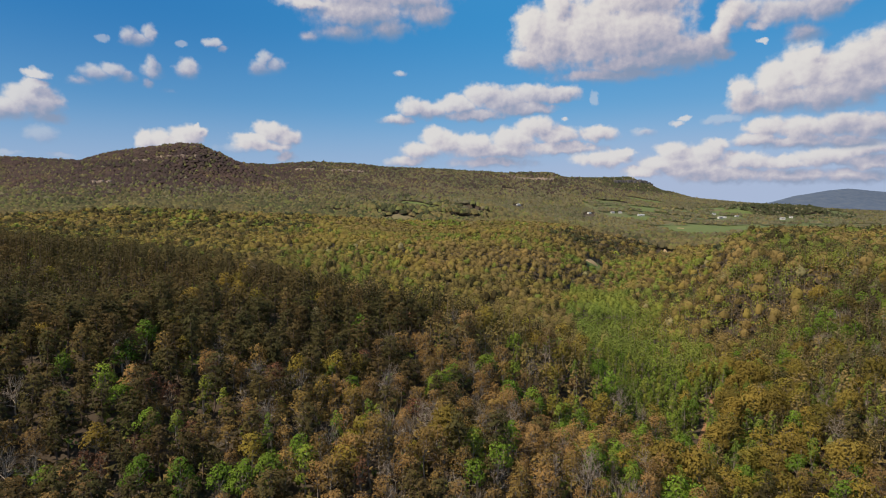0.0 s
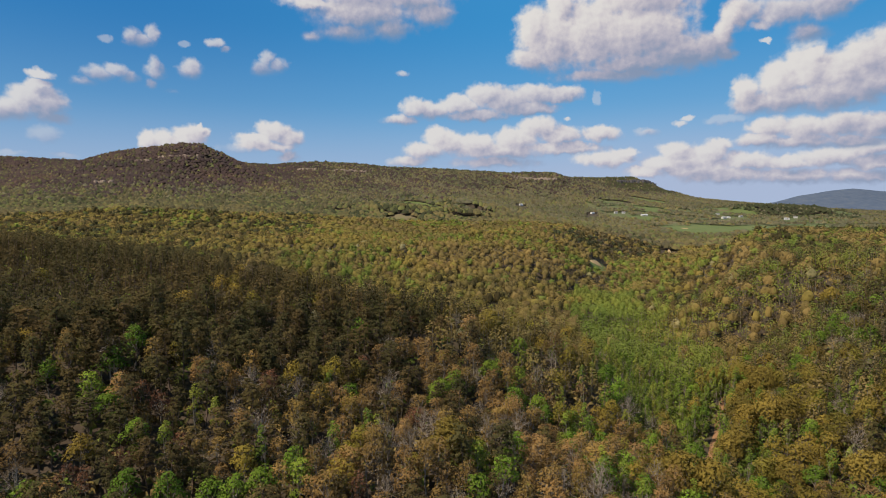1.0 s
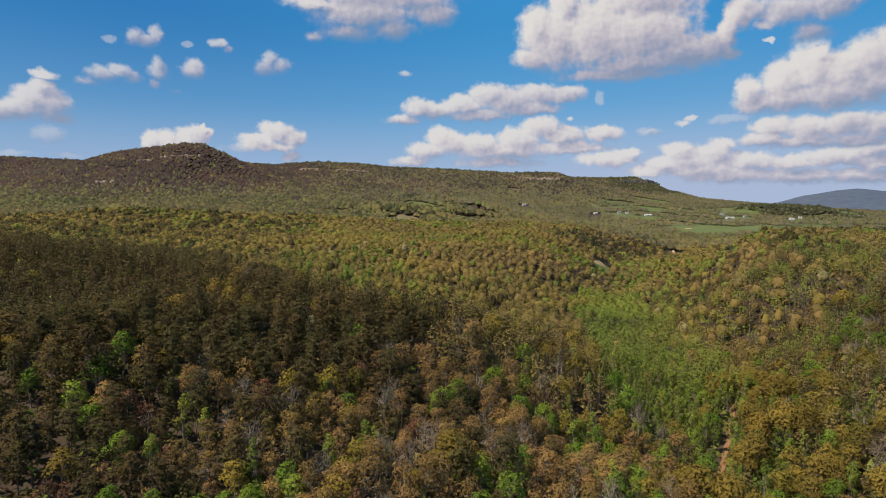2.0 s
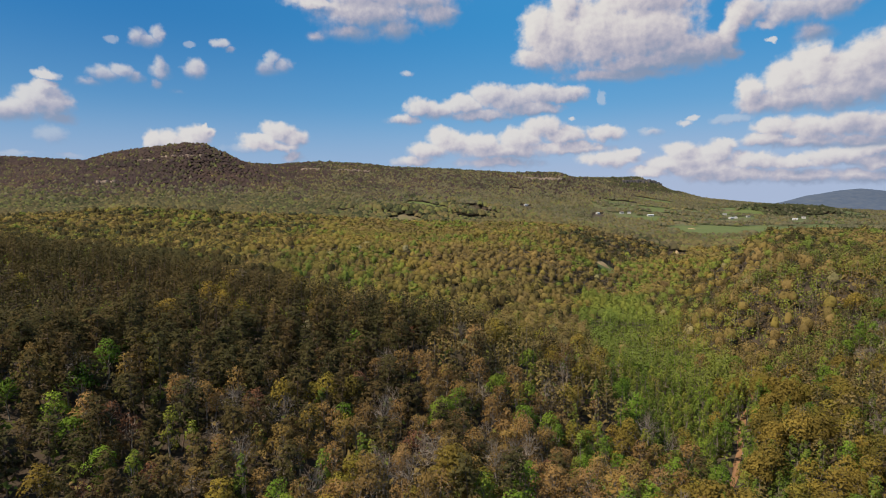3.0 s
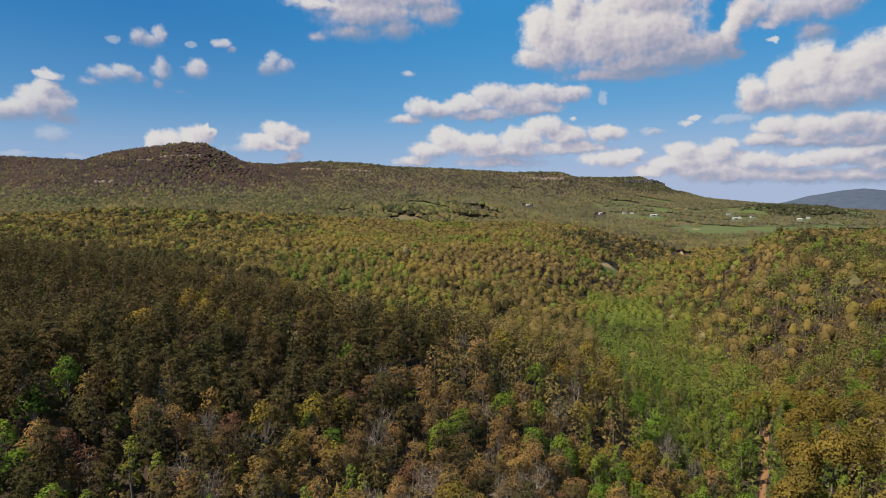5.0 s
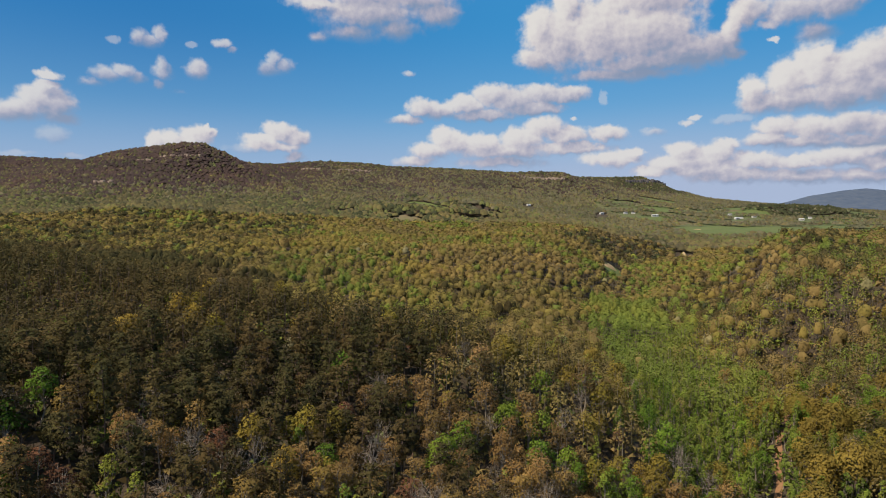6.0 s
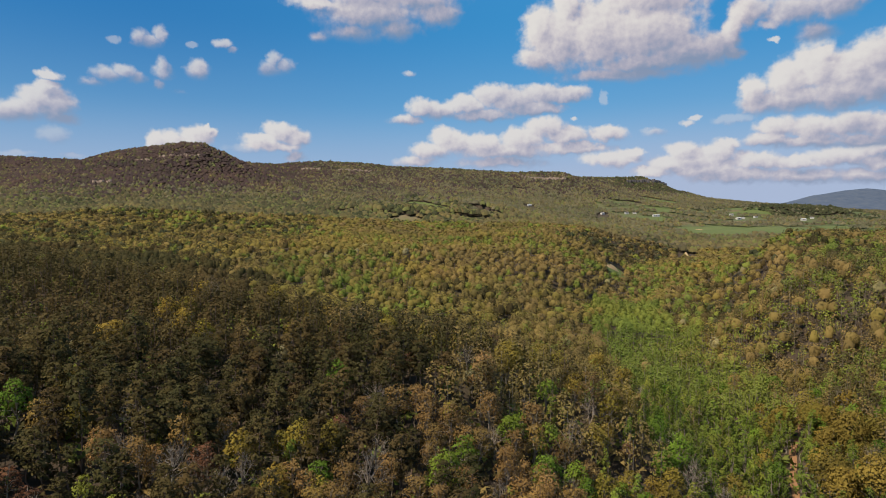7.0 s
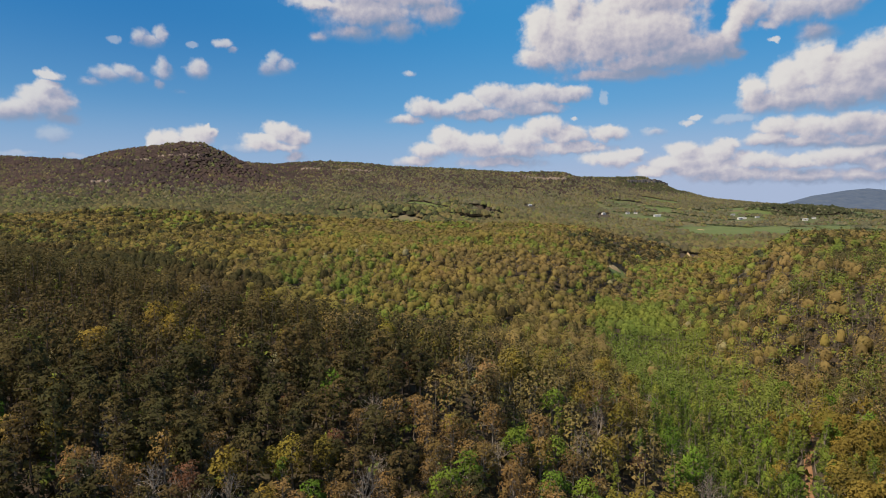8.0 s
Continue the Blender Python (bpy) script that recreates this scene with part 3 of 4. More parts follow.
def tufts(c, nrm, size, rng, spread=0.4):
    """Small sprays of leaves at the places c, facing roughly along nrm."""
    n = len(c)
    nrm = nrm + rng.normal(0, spread, (n, 3))
    nrm /= np.linalg.norm(nrm, axis=1, keepdims=True)
    t = np.cross(nrm, rng.normal(size=(n, 3)))
    t /= np.linalg.norm(t, axis=1, keepdims=True)
    b = np.cross(nrm, t)
    s = size * rng.uniform(0.6, 1.35, (n, 1))
    t, b = t * s, b * s * rng.uniform(0.5, 0.95, (n, 1))
    v = np.stack([c - t - 0.6 * b, c + t - 0.6 * b, c + 1.25 * b], 1) + rng.normal(0, 0.2, (n, 3, 3)) * s[:, None]
    return v.reshape(-1, 3), np.arange(3 * n).reshape(n, 3)


SHAPES = {  # height, crown radius, lobes, tufts a lobe, tuft size, twigs a limb
    "oak": (13.0, 4.1, 13, 34, 0.50, 1), "budding": (13.5, 3.3, 12, 36, 0.38, 3), "leafy": (12.5, 3.6, 11, 38, 0.44, 1),
    "slender": (13.5, 2.3, 9, 34, 0.38, 1), "bare": (13.5, 3.9, 13, 7, 0.34, 8), "maple": (11.5, 3.2, 10, 26, 0.40, 3),
    "blossom": (9.5, 3.2, 9, 36, 0.42, 2), "golden": (13.5, 5.0, 17, 60, 0.50, 1),
}


def grow(kind, seed, fine=True):
    """Trunk, branches and crown of one tree, as corners and four-sided faces."""
    rng = np.random.RandomState(seed)
    more, small = (1.7, 0.64) if fine else (1.0, 0.86)
    if kind == "pine":
        h, r = 15.5 * rng.uniform(0.92, 1.08), 3.1 * rng.uniform(0.9, 1.15)
        bend = rng.normal(0, 0.25, (6, 2)).cumsum(0)
        line = np.column_stack([bend, np.linspace(-0.8, h * 0.97, 6)])
        line[0, :2] = 0
        trunk = tube(line, np.linspace(0.22, 0.04, 6), 5)
        limbs, c, nrm = [], [], []
        for tier in range(11):
            up = 0.40 + 0.56 * tier / 10
            reach = r * math.sqrt(max(0.10, 1 - ((up - 0.66) / 0.34) ** 2)) * (0.7 if tier < 1 else 1)
            for k in range(4):
                a = k * 1.57 + rng.uniform(-0.6, 0.6) + tier
                l = reach * rng.uniform(0.65, 1.1)
                at = np.array([np.interp(up * h, line[:, 2], line[:, 0]), np.interp(up * h, line[:, 2], line[:, 1]), up * h])
                tip = at + np.array([math.cos(a) * l, math.sin(a) * l, l * rng.uniform(0.05, 0.4)])
                if k % 2 == tier % 2:
                    limbs.append(tube([at, tip], [0.05, 0.012], 3))
                m = int(11 * more)
                w = rng.uniform(0.35, 1.08, (m, 1))
                q = at + (tip - at) * w + rng.normal(0, 0.33, (m, 3)) * (1, 1, 0.6)
                c.append(q)
                nrm.append((q - at) * (0.38, 0.38, 0.2) + (0, 0, 0.5 + 1.1 * max(0, up - 0.5)))
        crown = tufts(np.concatenate(c), np.concatenate(nrm), 0.46 * small, rng, 0.4)
        own = np.concatenate(nrm)
        own = own / np.linalg.norm(own, axis=1, keepdims=True) + rng.normal(0, 0.12, own.shape)
        return trunk, joined(limbs), crown, own / np.linalg.norm(own, axis=1, keepdims=True)
    h, r, lobes, per, size, twigs = SHAPES[kind]
    per, size = int(per * more), size * small
    h, r = h * rng.uniform(0.9, 1.1), r * rng.uniform(0.9, 1.12)
    fork = h * (0.22 if kind == "slender" else 0.36) * rng.uniform(0.9, 1.15)
    bend = rng.normal(0, 0.22, (5, 2)).cumsum(0)
    line = np.column_stack([bend, np.linspace(-0.8, h * 0.72, 5)])
    line[0, :2] = 0
    trunk = tube(line, [0.27, 0.22, 0.17, 0.12, 0.05], 5)
    limbs, c, nrm = [], [], []
    for k in range(lobes):
        a = k * 2.39996 + rng.uniform(-0.4, 0.4)
        ring = math.sqrt((k + 0.5) / lobes)
        up = 0.90 - 0.42 * ring ** 2 + rng.uniform(-0.05, 0.06)
        if kind == "slender":
            up = 0.24 + 0.68 * (1 - k / lobes) + rng.uniform(-0.03, 0.03)
            ring = 0.75 * (0.35 + 1.1 * k / lobes) * (1 - 0.4 * (k / lobes) ** 4)
        mid = np.array([math.cos(a) * ring * r * 0.74, math.sin(a) * ring * r * 0.74, up * h])
        z0 = min(fork + rng.uniform(0, 0.25) * h, mid[2] - 0.6)
        root = np.array([np.interp(z0, line[:, 2], line[:, 0]), np.interp(z0, line[:, 2], line[:, 1]), z0])
        elbow = root + (mid - root) * 0.5 + np.array([0, 0, 0.06 * h]) * rng.uniform(-0.6, 0.9) + rng.normal(0, 0.2, 3)
        limbs.append(tube([root, elbow, mid], [0.11, 0.075, 0.03], 3))
        lr = r * rng.uniform(0.40, 0.53) * (0.85 if kind == "slender" else 1.0)
        for j in range(twigs):
            d = rng.normal(size=3) + (mid - (0, 0, h * 0.6)) / r * 0.7 + (0, 0, 0.5)
            d /= np.linalg.norm(d)
            s = elbow + (mid - elbow) * rng.uniform(0.3, 1.0)
            e = mid + d * lr * rng.uniform(0.8, 1.15)
            limbs.append(tube([s, e], [0.045, 0.01], 3))
        d = rng.normal(size=(per, 3)) + np.array([mid[0], mid[1], 0]) / r * 0.6 + (0, 0, 0.55)
        d /= np.linalg.norm(d, axis=1, keepdims=True)
        tall = 1.5 if kind == "slender" else 0.82
        c.append(mid + d * lr * rng.uniform(0.72, 1.06, (per, 1)) * (1, 1, tall))
        nrm.append(d + (0, 0, 0.35))
    own, where = np.concatenate(nrm), np.concatenate(c)
    crown = tufts(where, own, size, rng)
    # leaves of a dome take the light of the dome more than that of their own spray
    own = 0.5 * own + 0.9 * (where - (0, 0, 0.58 * h)) / (r, r, 0.36 * h)
    own = own / np.linalg.norm(own, axis=1, keepdims=True) + rng.normal(0, 0.12, own.shape)
    return trunk, joined(limbs), crown, own / np.linalg.norm(own, axis=1, keepdims=True)


WORDS = {
    "pine": ("pine_tree", "tall dark green pine with a thin brown trunk", "pine tree"),
    "oak": ("oak_tree", "broad oak with young yellow-green leaves and domed crown", "oak tree"),
    "golden": ("oak_tree", "big domed oak hung with golden-brown spring catkins", "oak tree"),
    "budding": ("budding_tree", "tall hardwood in brownish bud with twigs showing through", "tree"),
    "leafy": ("leafy_tree", "bright green leafy tree standing among brown woods", "tree"),
    "slender": ("slender_tree", "slender young tree with fresh pale green leaves", "tree"),
    "bare": ("bare_tree", "almost bare pale grey tree with spreading branches", "tree"),
    "maple": ("maple_tree", "small maple with dull red spring leaves", "maple tree"),
    "blossom": ("blossoming_tree", "small tree covered in cream-white blossom among the woods", "tree"),
}
BARKS = {"pine": PINE_BARK, "bare": PALE_BARK}
GROVE = {kind: [grow(kind, 100 * n + v % 5, v < 5) for v in range(8)] for n, kind in enumerate(WORDS)}
STOCK = {}


def plant(kind, x, y, size, turn, variant, rng):
    """Stands one tree with its trunk, branches and crown on the ground."""
    name, label, category = WORDS[kind]
    m = Matrix.Translation((x, y, float(ground(x, y)))) @ Matrix.Rotation(turn, 4, "Z") @ Matrix.Diagonal((size * rng.uniform(0.92, 1.08), size * rng.uniform(0.92, 1.08), size * rng.uniform(0.88, 1.12), 1))
    if (kind, variant) in STOCK:
        first = STOCK[kind, variant]
        return copy_thing(first, m @ Matrix.Diagonal((1 / first.scale.x, 1 / first.scale.y, 1 / first.scale.z, 1)))
    tree = tagged(new(name), label, category, "trees of the near woods")
    trunk, limbs, crown, own = GROVE[kind][variant]
    wood = BARKS.get(kind, BARK)
    for part_name, (v, f), mat, smooth in (("trunk", trunk, wood, True), ("branchwork", limbs, wood, True), ("crown", crown, LEAVES[kind], True)):
        ob = new(part_name, shell(v, f, part_name, [mat], smooth, np.repeat(own, 3, axis=0) if part_name == "crown" else None))
        ob.parent = tree
        if part_name == "branchwork":
            tagged(ob, kind="stuff")
    tree.matrix_basis = m
    STOCK[kind, variant] = tree
    return tree


# ---- which tree grows where ----
def wood_kind(x, y, z, rng):
    KN = np.array(["pine", "oak", "budding", "leafy", "slender", "bare", "maple", "blossom", "upland", "golden", "heath", "cedar"])
    n = len(x)
    w = {k: np.zeros(n) for k in KN}
    w["pine"] += 0.05
    w["oak"] += 0.60
    w["budding"] += 0.22
    w["leafy"] += 0.05
    w["slender"] += 0.10
    w["bare"] += 0.03
    w["maple"] += 0.008
    w["blossom"] += 0.012
    spur = step(30, 40, z) * step(176, 194, y - 0.12 * x) * (1 - step(-28, 2, x - 12 * step(222, 258, y))) * (1 - step(420, 520, y + 0.2 * x))
    patch, patch2 = waves(x, y, 90, 8), waves(x, y, 60, 18)
    w["pine"] += 10.0 * spur * (0.9 + 0.5 * patch2)
    w["budding"] += 0.35 * spur
    near = (1 - step(215, 300, y)) * (1 - step(55, 85, x)) * (1 - spur)
    w["budding"] += 2.2 * near
    w["oak"] *= 1 - 0.7 * near
    w["slender"] *= 1 - 0.5 * near
    w["bare"] += 0.45 * near * (1 - spur)
    w["pine"] += 0.35 * near * (1 - step(0, 60, x))
    w["leafy"] += 0.10 * near
    w["maple"] += 0.06 * near
    side = x - np.interp(y, CREEK_Y, CREEK_X)
    vale = step(-42, -30, side) * (1 - step(8, 30, side)) * (1 - step(560, 640, y)) * step(190, 250, y)
    w["slender"] += 14 * vale
    w["leafy"] += 0.5 * vale
    shoulder = (1 - step(-46, -35, side)) * step(-170, -120, side) * step(240, 300, y) * (1 - step(520, 600, y))
    w["budding"] += 2.2 * shoulder
    w["oak"] += 1.0 * shoulder
    w["pine"] += 0.8 * shoulder
    east = step(20, 60, side) * (1 - step(800, 900, y))
    w["oak"] *= 1 - 0.7 * east
    w["budding"] += 0.6 * east * (0.6 + 1.5 * np.clip(patch, -0.3, 1))
    w["slender"] += 0.55 * east
    w["cedar"] += 0.20 * east
    w["leafy"] += 0.35 * east * np.clip(0.5 + 2 * patch2, 0, 1.5)
    w["bare"] += 0.25 * east
    w["pine"] += 0.7 * east
    mid = step(420, 600, y)
    w["budding"] += mid * 1.1 * np.clip(patch + 0.05, 0, 1) * 2
    w["slender"] += mid * 0.8 * np.clip(patch2 - 0.25, 0, 1) * 2
    bluff = step(40, 66, x) * (1 - step(176, 196, x)) * step(622, 640, y) * (1 - step(705, 735, y))
    w["budding"] += 9 * bluff
    w["bare"] += 2.5 * bluff
    far = step(1150, 1500, y)
    w["pine"] += 0.5 * far * np.clip(patch2 + 0.1, 0, 1)
    w["slender"] += 0.4 * far * np.clip(patch + 0.25, 0, 1) * 2
    w["oak"] *= 1 - 0.45 * far
    broad = waves(x, y, 260, 51)
    w["budding"] += mid * (1 - far) * 1.5 * np.clip(broad, 0, 1) * 2
    w["slender"] += mid * 0.9 * np.clip(-broad - 0.05, 0, 1) * 2
    w["pine"] += 1.6 * np.exp(-((x - 262) / 60) ** 2 - ((y - 985) / 60) ** 2)
    glade = step(32, 46, x) * (1 - step(72, 90, x)) * step(130, 145, y) * (1 - step(215, 240, y))
    w["slender"] += 1.0 * glade
    w["leafy"] += 0.9 * glade
    w["budding"] *= 1 - 0.3 * glade
    w["oak"] += 0.8 * glade
    # extra dark trees imitate the shade over the near west slope
    west_shade = (1 - step(-60, -20, x)) * (1 - step(190, 215, y))
    w["pine"] += 3.4 * west_shade
    w["maple"] += 0.12 * west_shade
    hill = step(-950, -750, x) * (1 - step(-160, 0, x)) * step(560, 760, y) * (1 - step(1380, 1450, y))
    w["oak"] += 1.4 * hill
    # pines grow here, thickened with cedar to imitate cloud shade
    w["pine"] += 2.6 * step(120, 320, -x) * step(380, 560, y) * (0.7 + patch2)
    w["cedar"] += 1.3 * step(120, 320, -x) * step(380, 560, y) * np.clip(0.4 + patch, 0, 1)
    w["leafy"] += 0.2 * step(150, 450, -x) * step(380, 600, y) * (0.5 - patch)
    cedar = step(-1900, -1700, x) * (1 - step(-100, 150, x)) * step(1200 + 230 * (1 - step(-460, -340, x)), 1260 + 230 * (1 - step(-460, -340, x)), y) * (1 - step(1850, 2050, y)) * (1 - step(120, 165, z))
    w["cedar"] += 3.2 * cedar * np.clip(0.5 + patch2 * 2, 0, 1)
    w["leafy"] += 0.2 * cedar
    w["slender"] += 0.7 * cedar
    glow = np.exp(-((x + 40) / 52) ** 2 - ((y - 335) / 26) ** 2)
    w["slender"] += 9 * glow
    w["oak"] += 9 * glow
    w["blossom"] += 1.0 * glow
    belt = np.exp(-((x + 50) / 85) ** 2 - ((y - 482) / 26) ** 2)
    w["slender"] += 2.5 * belt
    w["oak"] += 9 * belt
    # a dark pine stand runs out eastwards on the hill behind the spur
    wedge = (1 - step(-138, -118, x)) * step(488, 500, y) * (1 - step(-25, 20, y - np.interp(x, (-450, -264, -181, -127), (770, 650, 575, 522))))
    w["pine"] += 22 * wedge
    creek = np.exp(-(side / 30) ** 2) * step(380, 480, y) * (1 - step(900, 990, y))
    w["leafy"] += 0.9 * creek
    w["slender"] += 2.0 * creek
    wall = step(-150, -110, side) * (1 - step(-25, 0, side)) * step(900, 980, y) * (1 - step(1260, 1360, y))
    w["budding"] += 1.5 * wall
    w["bare"] += 5.0 * wall
    w["cedar"] += 2.2 * wall
    w["pine"] += 1.5 * wall
    crown_land = np.exp(-((x - 270) / 140) ** 2 - ((y - 1150) / 140) ** 2)
    w["budding"] += 1.2 * crown_land
    flank = step(1750, 1950, y) * (1 - step(120, 170, z))
    w["slender"] += 0.3 * flank
    w["pine"] += 0.35 * flank
    w["bare"] += 0.9 * flank
    top = step(125, 190, z) * step(1500, 1800, y)
    w["heath"] += (2 + 14 * (1 - step(-750, -450, x))) * top
    w["upland"] += 3.5 * top * step(-750, -450, x)
    w["pine"] += 2.0 * top
    rim = step(2930, 2990, y) * step(205, 225, z) + step(2250, 2290, y) * step(285, 300, z)
    w["cedar"] += 12 * rim
    # cedars added to darken the mesa end, which is its shade side
    mesa = step(820, 900, x) * (1 - step(1350, 1500, x)) * step(3020, 3120, y) * step(140, 170, z)
    w["cedar"] += 40 * mesa
    # dark cedars in place of a cloud's shadow on the knoll
    knoll = np.exp(-((x - 1435) / 150) ** 2 - ((y - 2490) / 110) ** 2)
    w["cedar"] += 90 * knoll
    up = step(1450, 1900, y + 0.10 * x)
    w["upland"] += 2.6 * up * (1 - top)
    w["heath"] += 2.4 * step(95, 130, z) * step(1500, 1750, y) * (1 - step(-300, 200, x)) + 0.8 * step(110, 150, z) * step(1800, 2100, y)
    w["golden"] += 0.05 + 0.25 * mid * np.clip(patch, 0, 1) + 0.02 * east
    wide_spur = (1 - step(-110, -70, x)) * step(170, 200, y) * (1 - step(390, 460, y + 0.2 * x))
    for k in ("budding", "golden", "oak", "bare"):
        w[k] = w[k] * (1 - 0.93 * wide_spur)
    p = np.stack([w[k] for k in KN], 1)
    p = np.cumsum(p / p.sum(1, keepdims=True), 1)
    return KN[np.minimum((rng.uniform(size=(n, 1)) > p).sum(1), len(KN) - 1)]


def scatter(y0, y1, gap, rng, wide=0.755):
    """Uneven places for trees over the land, off the fields and the track."""
    a = np.arange(y0, y1, gap)
    b = np.arange(-wide * y1 - 60, wide * y1 + 60, gap)
    x, y = [g.ravel() for g in np.meshgrid(b, a)]
    x = x + (np.round((y - y0) / gap) % 2) * gap * 0.5
    x, y = x + rng.uniform(-0.42, 0.42, x.shape) * gap, y + rng.uniform(-0.42, 0.42, x.shape) * gap
    keep = (np.abs(x) < wide * np.maximum(y, 150) + 35) & ~in_fields(x, y) & (track_side(x, y) > np.where(y > 262, 0.9, 2.0))
    clump = waves(x, y, 150, 21) + 0.6 * waves(x, y, 45, 22)
    keep &= (open_land(x, y) < 0.35) | ((clump > 0.02) & (rng.uniform(size=x.shape) < 0.8))
    return x[keep], y[keep]


def leafage(x, y, z, r, h, count, leaf, rng, low=0.62, loose=0.07, lift=0.6):
    """Crowns of loose leafy sprays over the upper side of each crown."""
    n = len(x)
    up = rng.uniform(-0.15, 1.0, (n, count))
    a = rng.uniform(0, 6.283, (n, count))
    s = np.sqrt(np.maximum(1 - up * up, 0))
    k = rng.uniform(1 - 1.5 * loose, 1 + loose, (n, count))
    nx, ny, nz = np.cos(a) * s, np.sin(a) * s, up
    c = np.stack([x[:, None] + nx * k * r[:, None], y[:, None] + ny * k * r[:, None], (z + h * low)[:, None] + nz * k * (h * (1 - low))[:, None]], -1).reshape(-1, 3)
    nrm = np.stack([nx, ny, nz + 0.3], -1).reshape(-1, 3)
    size = np.repeat(leaf * r / r.mean(), count)[:, None]
    v, f = tufts(c, nrm, size, rng, 0.26)
    own = nrm + (0, 0, lift) + rng.normal(0, 0.12, nrm.shape)
    return v, f, np.repeat(own / np.linalg.norm(own, axis=1, keepdims=True), 3, axis=0)


def crown_core(x, y, z, r, h, rng, low, fill, lift, sides, rings):
    """The close inner leafage of each crown: a lumpy dome under the loose sprays."""
    n, last = len(x), len(rings) - 1
    a = np.arange(sides) * 6.28318 / sides + rng.uniform(0, 0.9, (n, 1)) + rng.normal(0, 0.12, (n, sides))
    v, own = [], []
    for up in rings:
        s = math.sqrt(1 - up * up)
        k = fill * rng.uniform(0.80, 1.16, (n, sides))
        d = np.stack([np.cos(a) * s, np.sin(a) * s, np.full((n, sides), up)], -1)
        v.append(d * k[..., None])
        own.append(d)
    top = np.zeros((n, 1, 3))
    top[..., 2] = 1.0
    v.append(top * fill * rng.uniform(0.9, 1.1, (n, 1, 1)))
    own.append(top)
    v, own = np.concatenate(v, 1), np.concatenate(own, 1) + (0, 0, lift)
    v = v * np.stack([r, r, h * (1 - low)], -1)[:, None] + np.stack([x, y, z + h * low], -1)[:, None]
    j = (np.arange(sides) + 1) % sides
    i = np.arange(sides)
    f = [np.stack([last * sides + i, last * sides + j, np.full(sides, (last + 1) * sides)], -1)]
    for b in range(0, last * sides, sides):
        f += [np.stack([b + i, b + j, b + sides + j], -1), np.stack([b + i, b + sides + j, b + sides + i], -1)]
    f = np.concatenate(f)
    f = (np.arange(n) * ((last + 1) * sides + 1))[:, None, None] + f[None]
    return v.reshape(-1, 3), f.reshape(-1, 3), (own / np.linalg.norm(own, axis=-1, keepdims=True)).reshape(-1, 3)


WOOD_WORDS = {
    "pine": ("pine_woods", "dark green pine woods covering the hills"), "oak": ("oak_woods", "yellow-green oak woods in young leaf covering the hills"),
    "budding": ("budding_woods", "brownish budding hardwood forest covering the hills"), "leafy": ("leafy_woods", "scattered bright green trees in the woods"),
    "slender": ("young_woods", "pale green young woods on the slopes"), "bare": ("bare_woods", "grey-brown bare woods on the heights"),
    "maple": ("maple_woods", "scattered dull red trees in the woods"), "blossom": ("blossoming_woods", "scattered cream-white blossoming trees in the woods"),
    "cedar": ("cedar_woods", "dark blue-green cedar woods on slopes and rims, also darkening shaded ground"),
    "golden": ("catkin_woods", "golden-brown oaks in catkin among the woods"), "heath": ("mountain_woods", "dark purple-brown leafless woods on the mountain tops"),
    "upland": ("upland_woods", "thinly leaved woods on the mountain slopes, greyed to imitate haze"),
}


def stand(kind, x, y, z, r, h, count, leaf, rng, low=0.62):
    lift = 0.1 if y.min() < 640 else 0.2 if y.min() < 1000 else 0.5 if y.min() < 1200 else 1.0
    v, f, own = leafage(x, y, z, r, h, count, leaf, rng, low, lift=lift)
    close = y.min() > 344 and (kind != "bare" or y.min() > 1200)
    sides, rings = (7, (-0.15, 0.38, 0.78)) if y.min() < 1200 else (5, (-0.1, 0.6)) if y.min() < 1690 else (4, (0.0,))
    if close:
        cv, cf, cn = crown_core(x, y, z, r, h, rng, low, 0.68 if y.min() < 640 else 0.78 if y.min() < 1200 else 0.98, lift, sides, rings)
        v, f, own = np.concatenate([v, cv]), np.concatenate([f, cf + len(v)]), np.concatenate([own, cn])
    me = shell(v, f, "woods", [HAZED[kind] if y.min() > 1200 else WOODS[kind]], True, own)
    tint = me.attributes.new("tint", "FLOAT", "FACE")
    shade = np.clip(0.5 + 0.45 * waves(x, y, 170, 31) + 0.3 * waves(x, y, 60, 32) + rng.normal(0, 0.11, len(x)), 0, 1)
    tint.data.foreach_set("value", np.concatenate([np.repeat(shade, count), np.repeat(shade, sides * (2 * len(rings) - 1)) if close else []]).astype(np.float32))
    name, word = WOOD_WORDS[kind]
    tagged(new(name, me), word, "woods", kind="stuff")
    if y.max() < 1001:
        # a thin stem under each crown
        a = np.arange(3) * 2.0944
        ring = np.stack([np.cos(a), np.sin(a), np.zeros(3)], -1)
        foot = np.stack([x, y, z - 0.6], -1)[:, None] + 0.17 * ring
        head = np.stack([x, y, z + h * 0.85], -1)[:, None] + 0.07 * ring
        v = np.concatenate([foot, head], 1).reshape(-1, 3)
        i = (6 * np.arange(len(x)))[:, None, None] + np.array([(0, 1, 4, 3), (1, 2, 5, 4), (2, 0, 3, 5)])
        me = shell(v, i.reshape(-1, 4), "stems", [PINE_BARK if kind == "pine" else BARK])
        tagged(new("tree_stems", me), "thin grey-brown trunks under the woods' crowns", "trunks", kind="stuff")


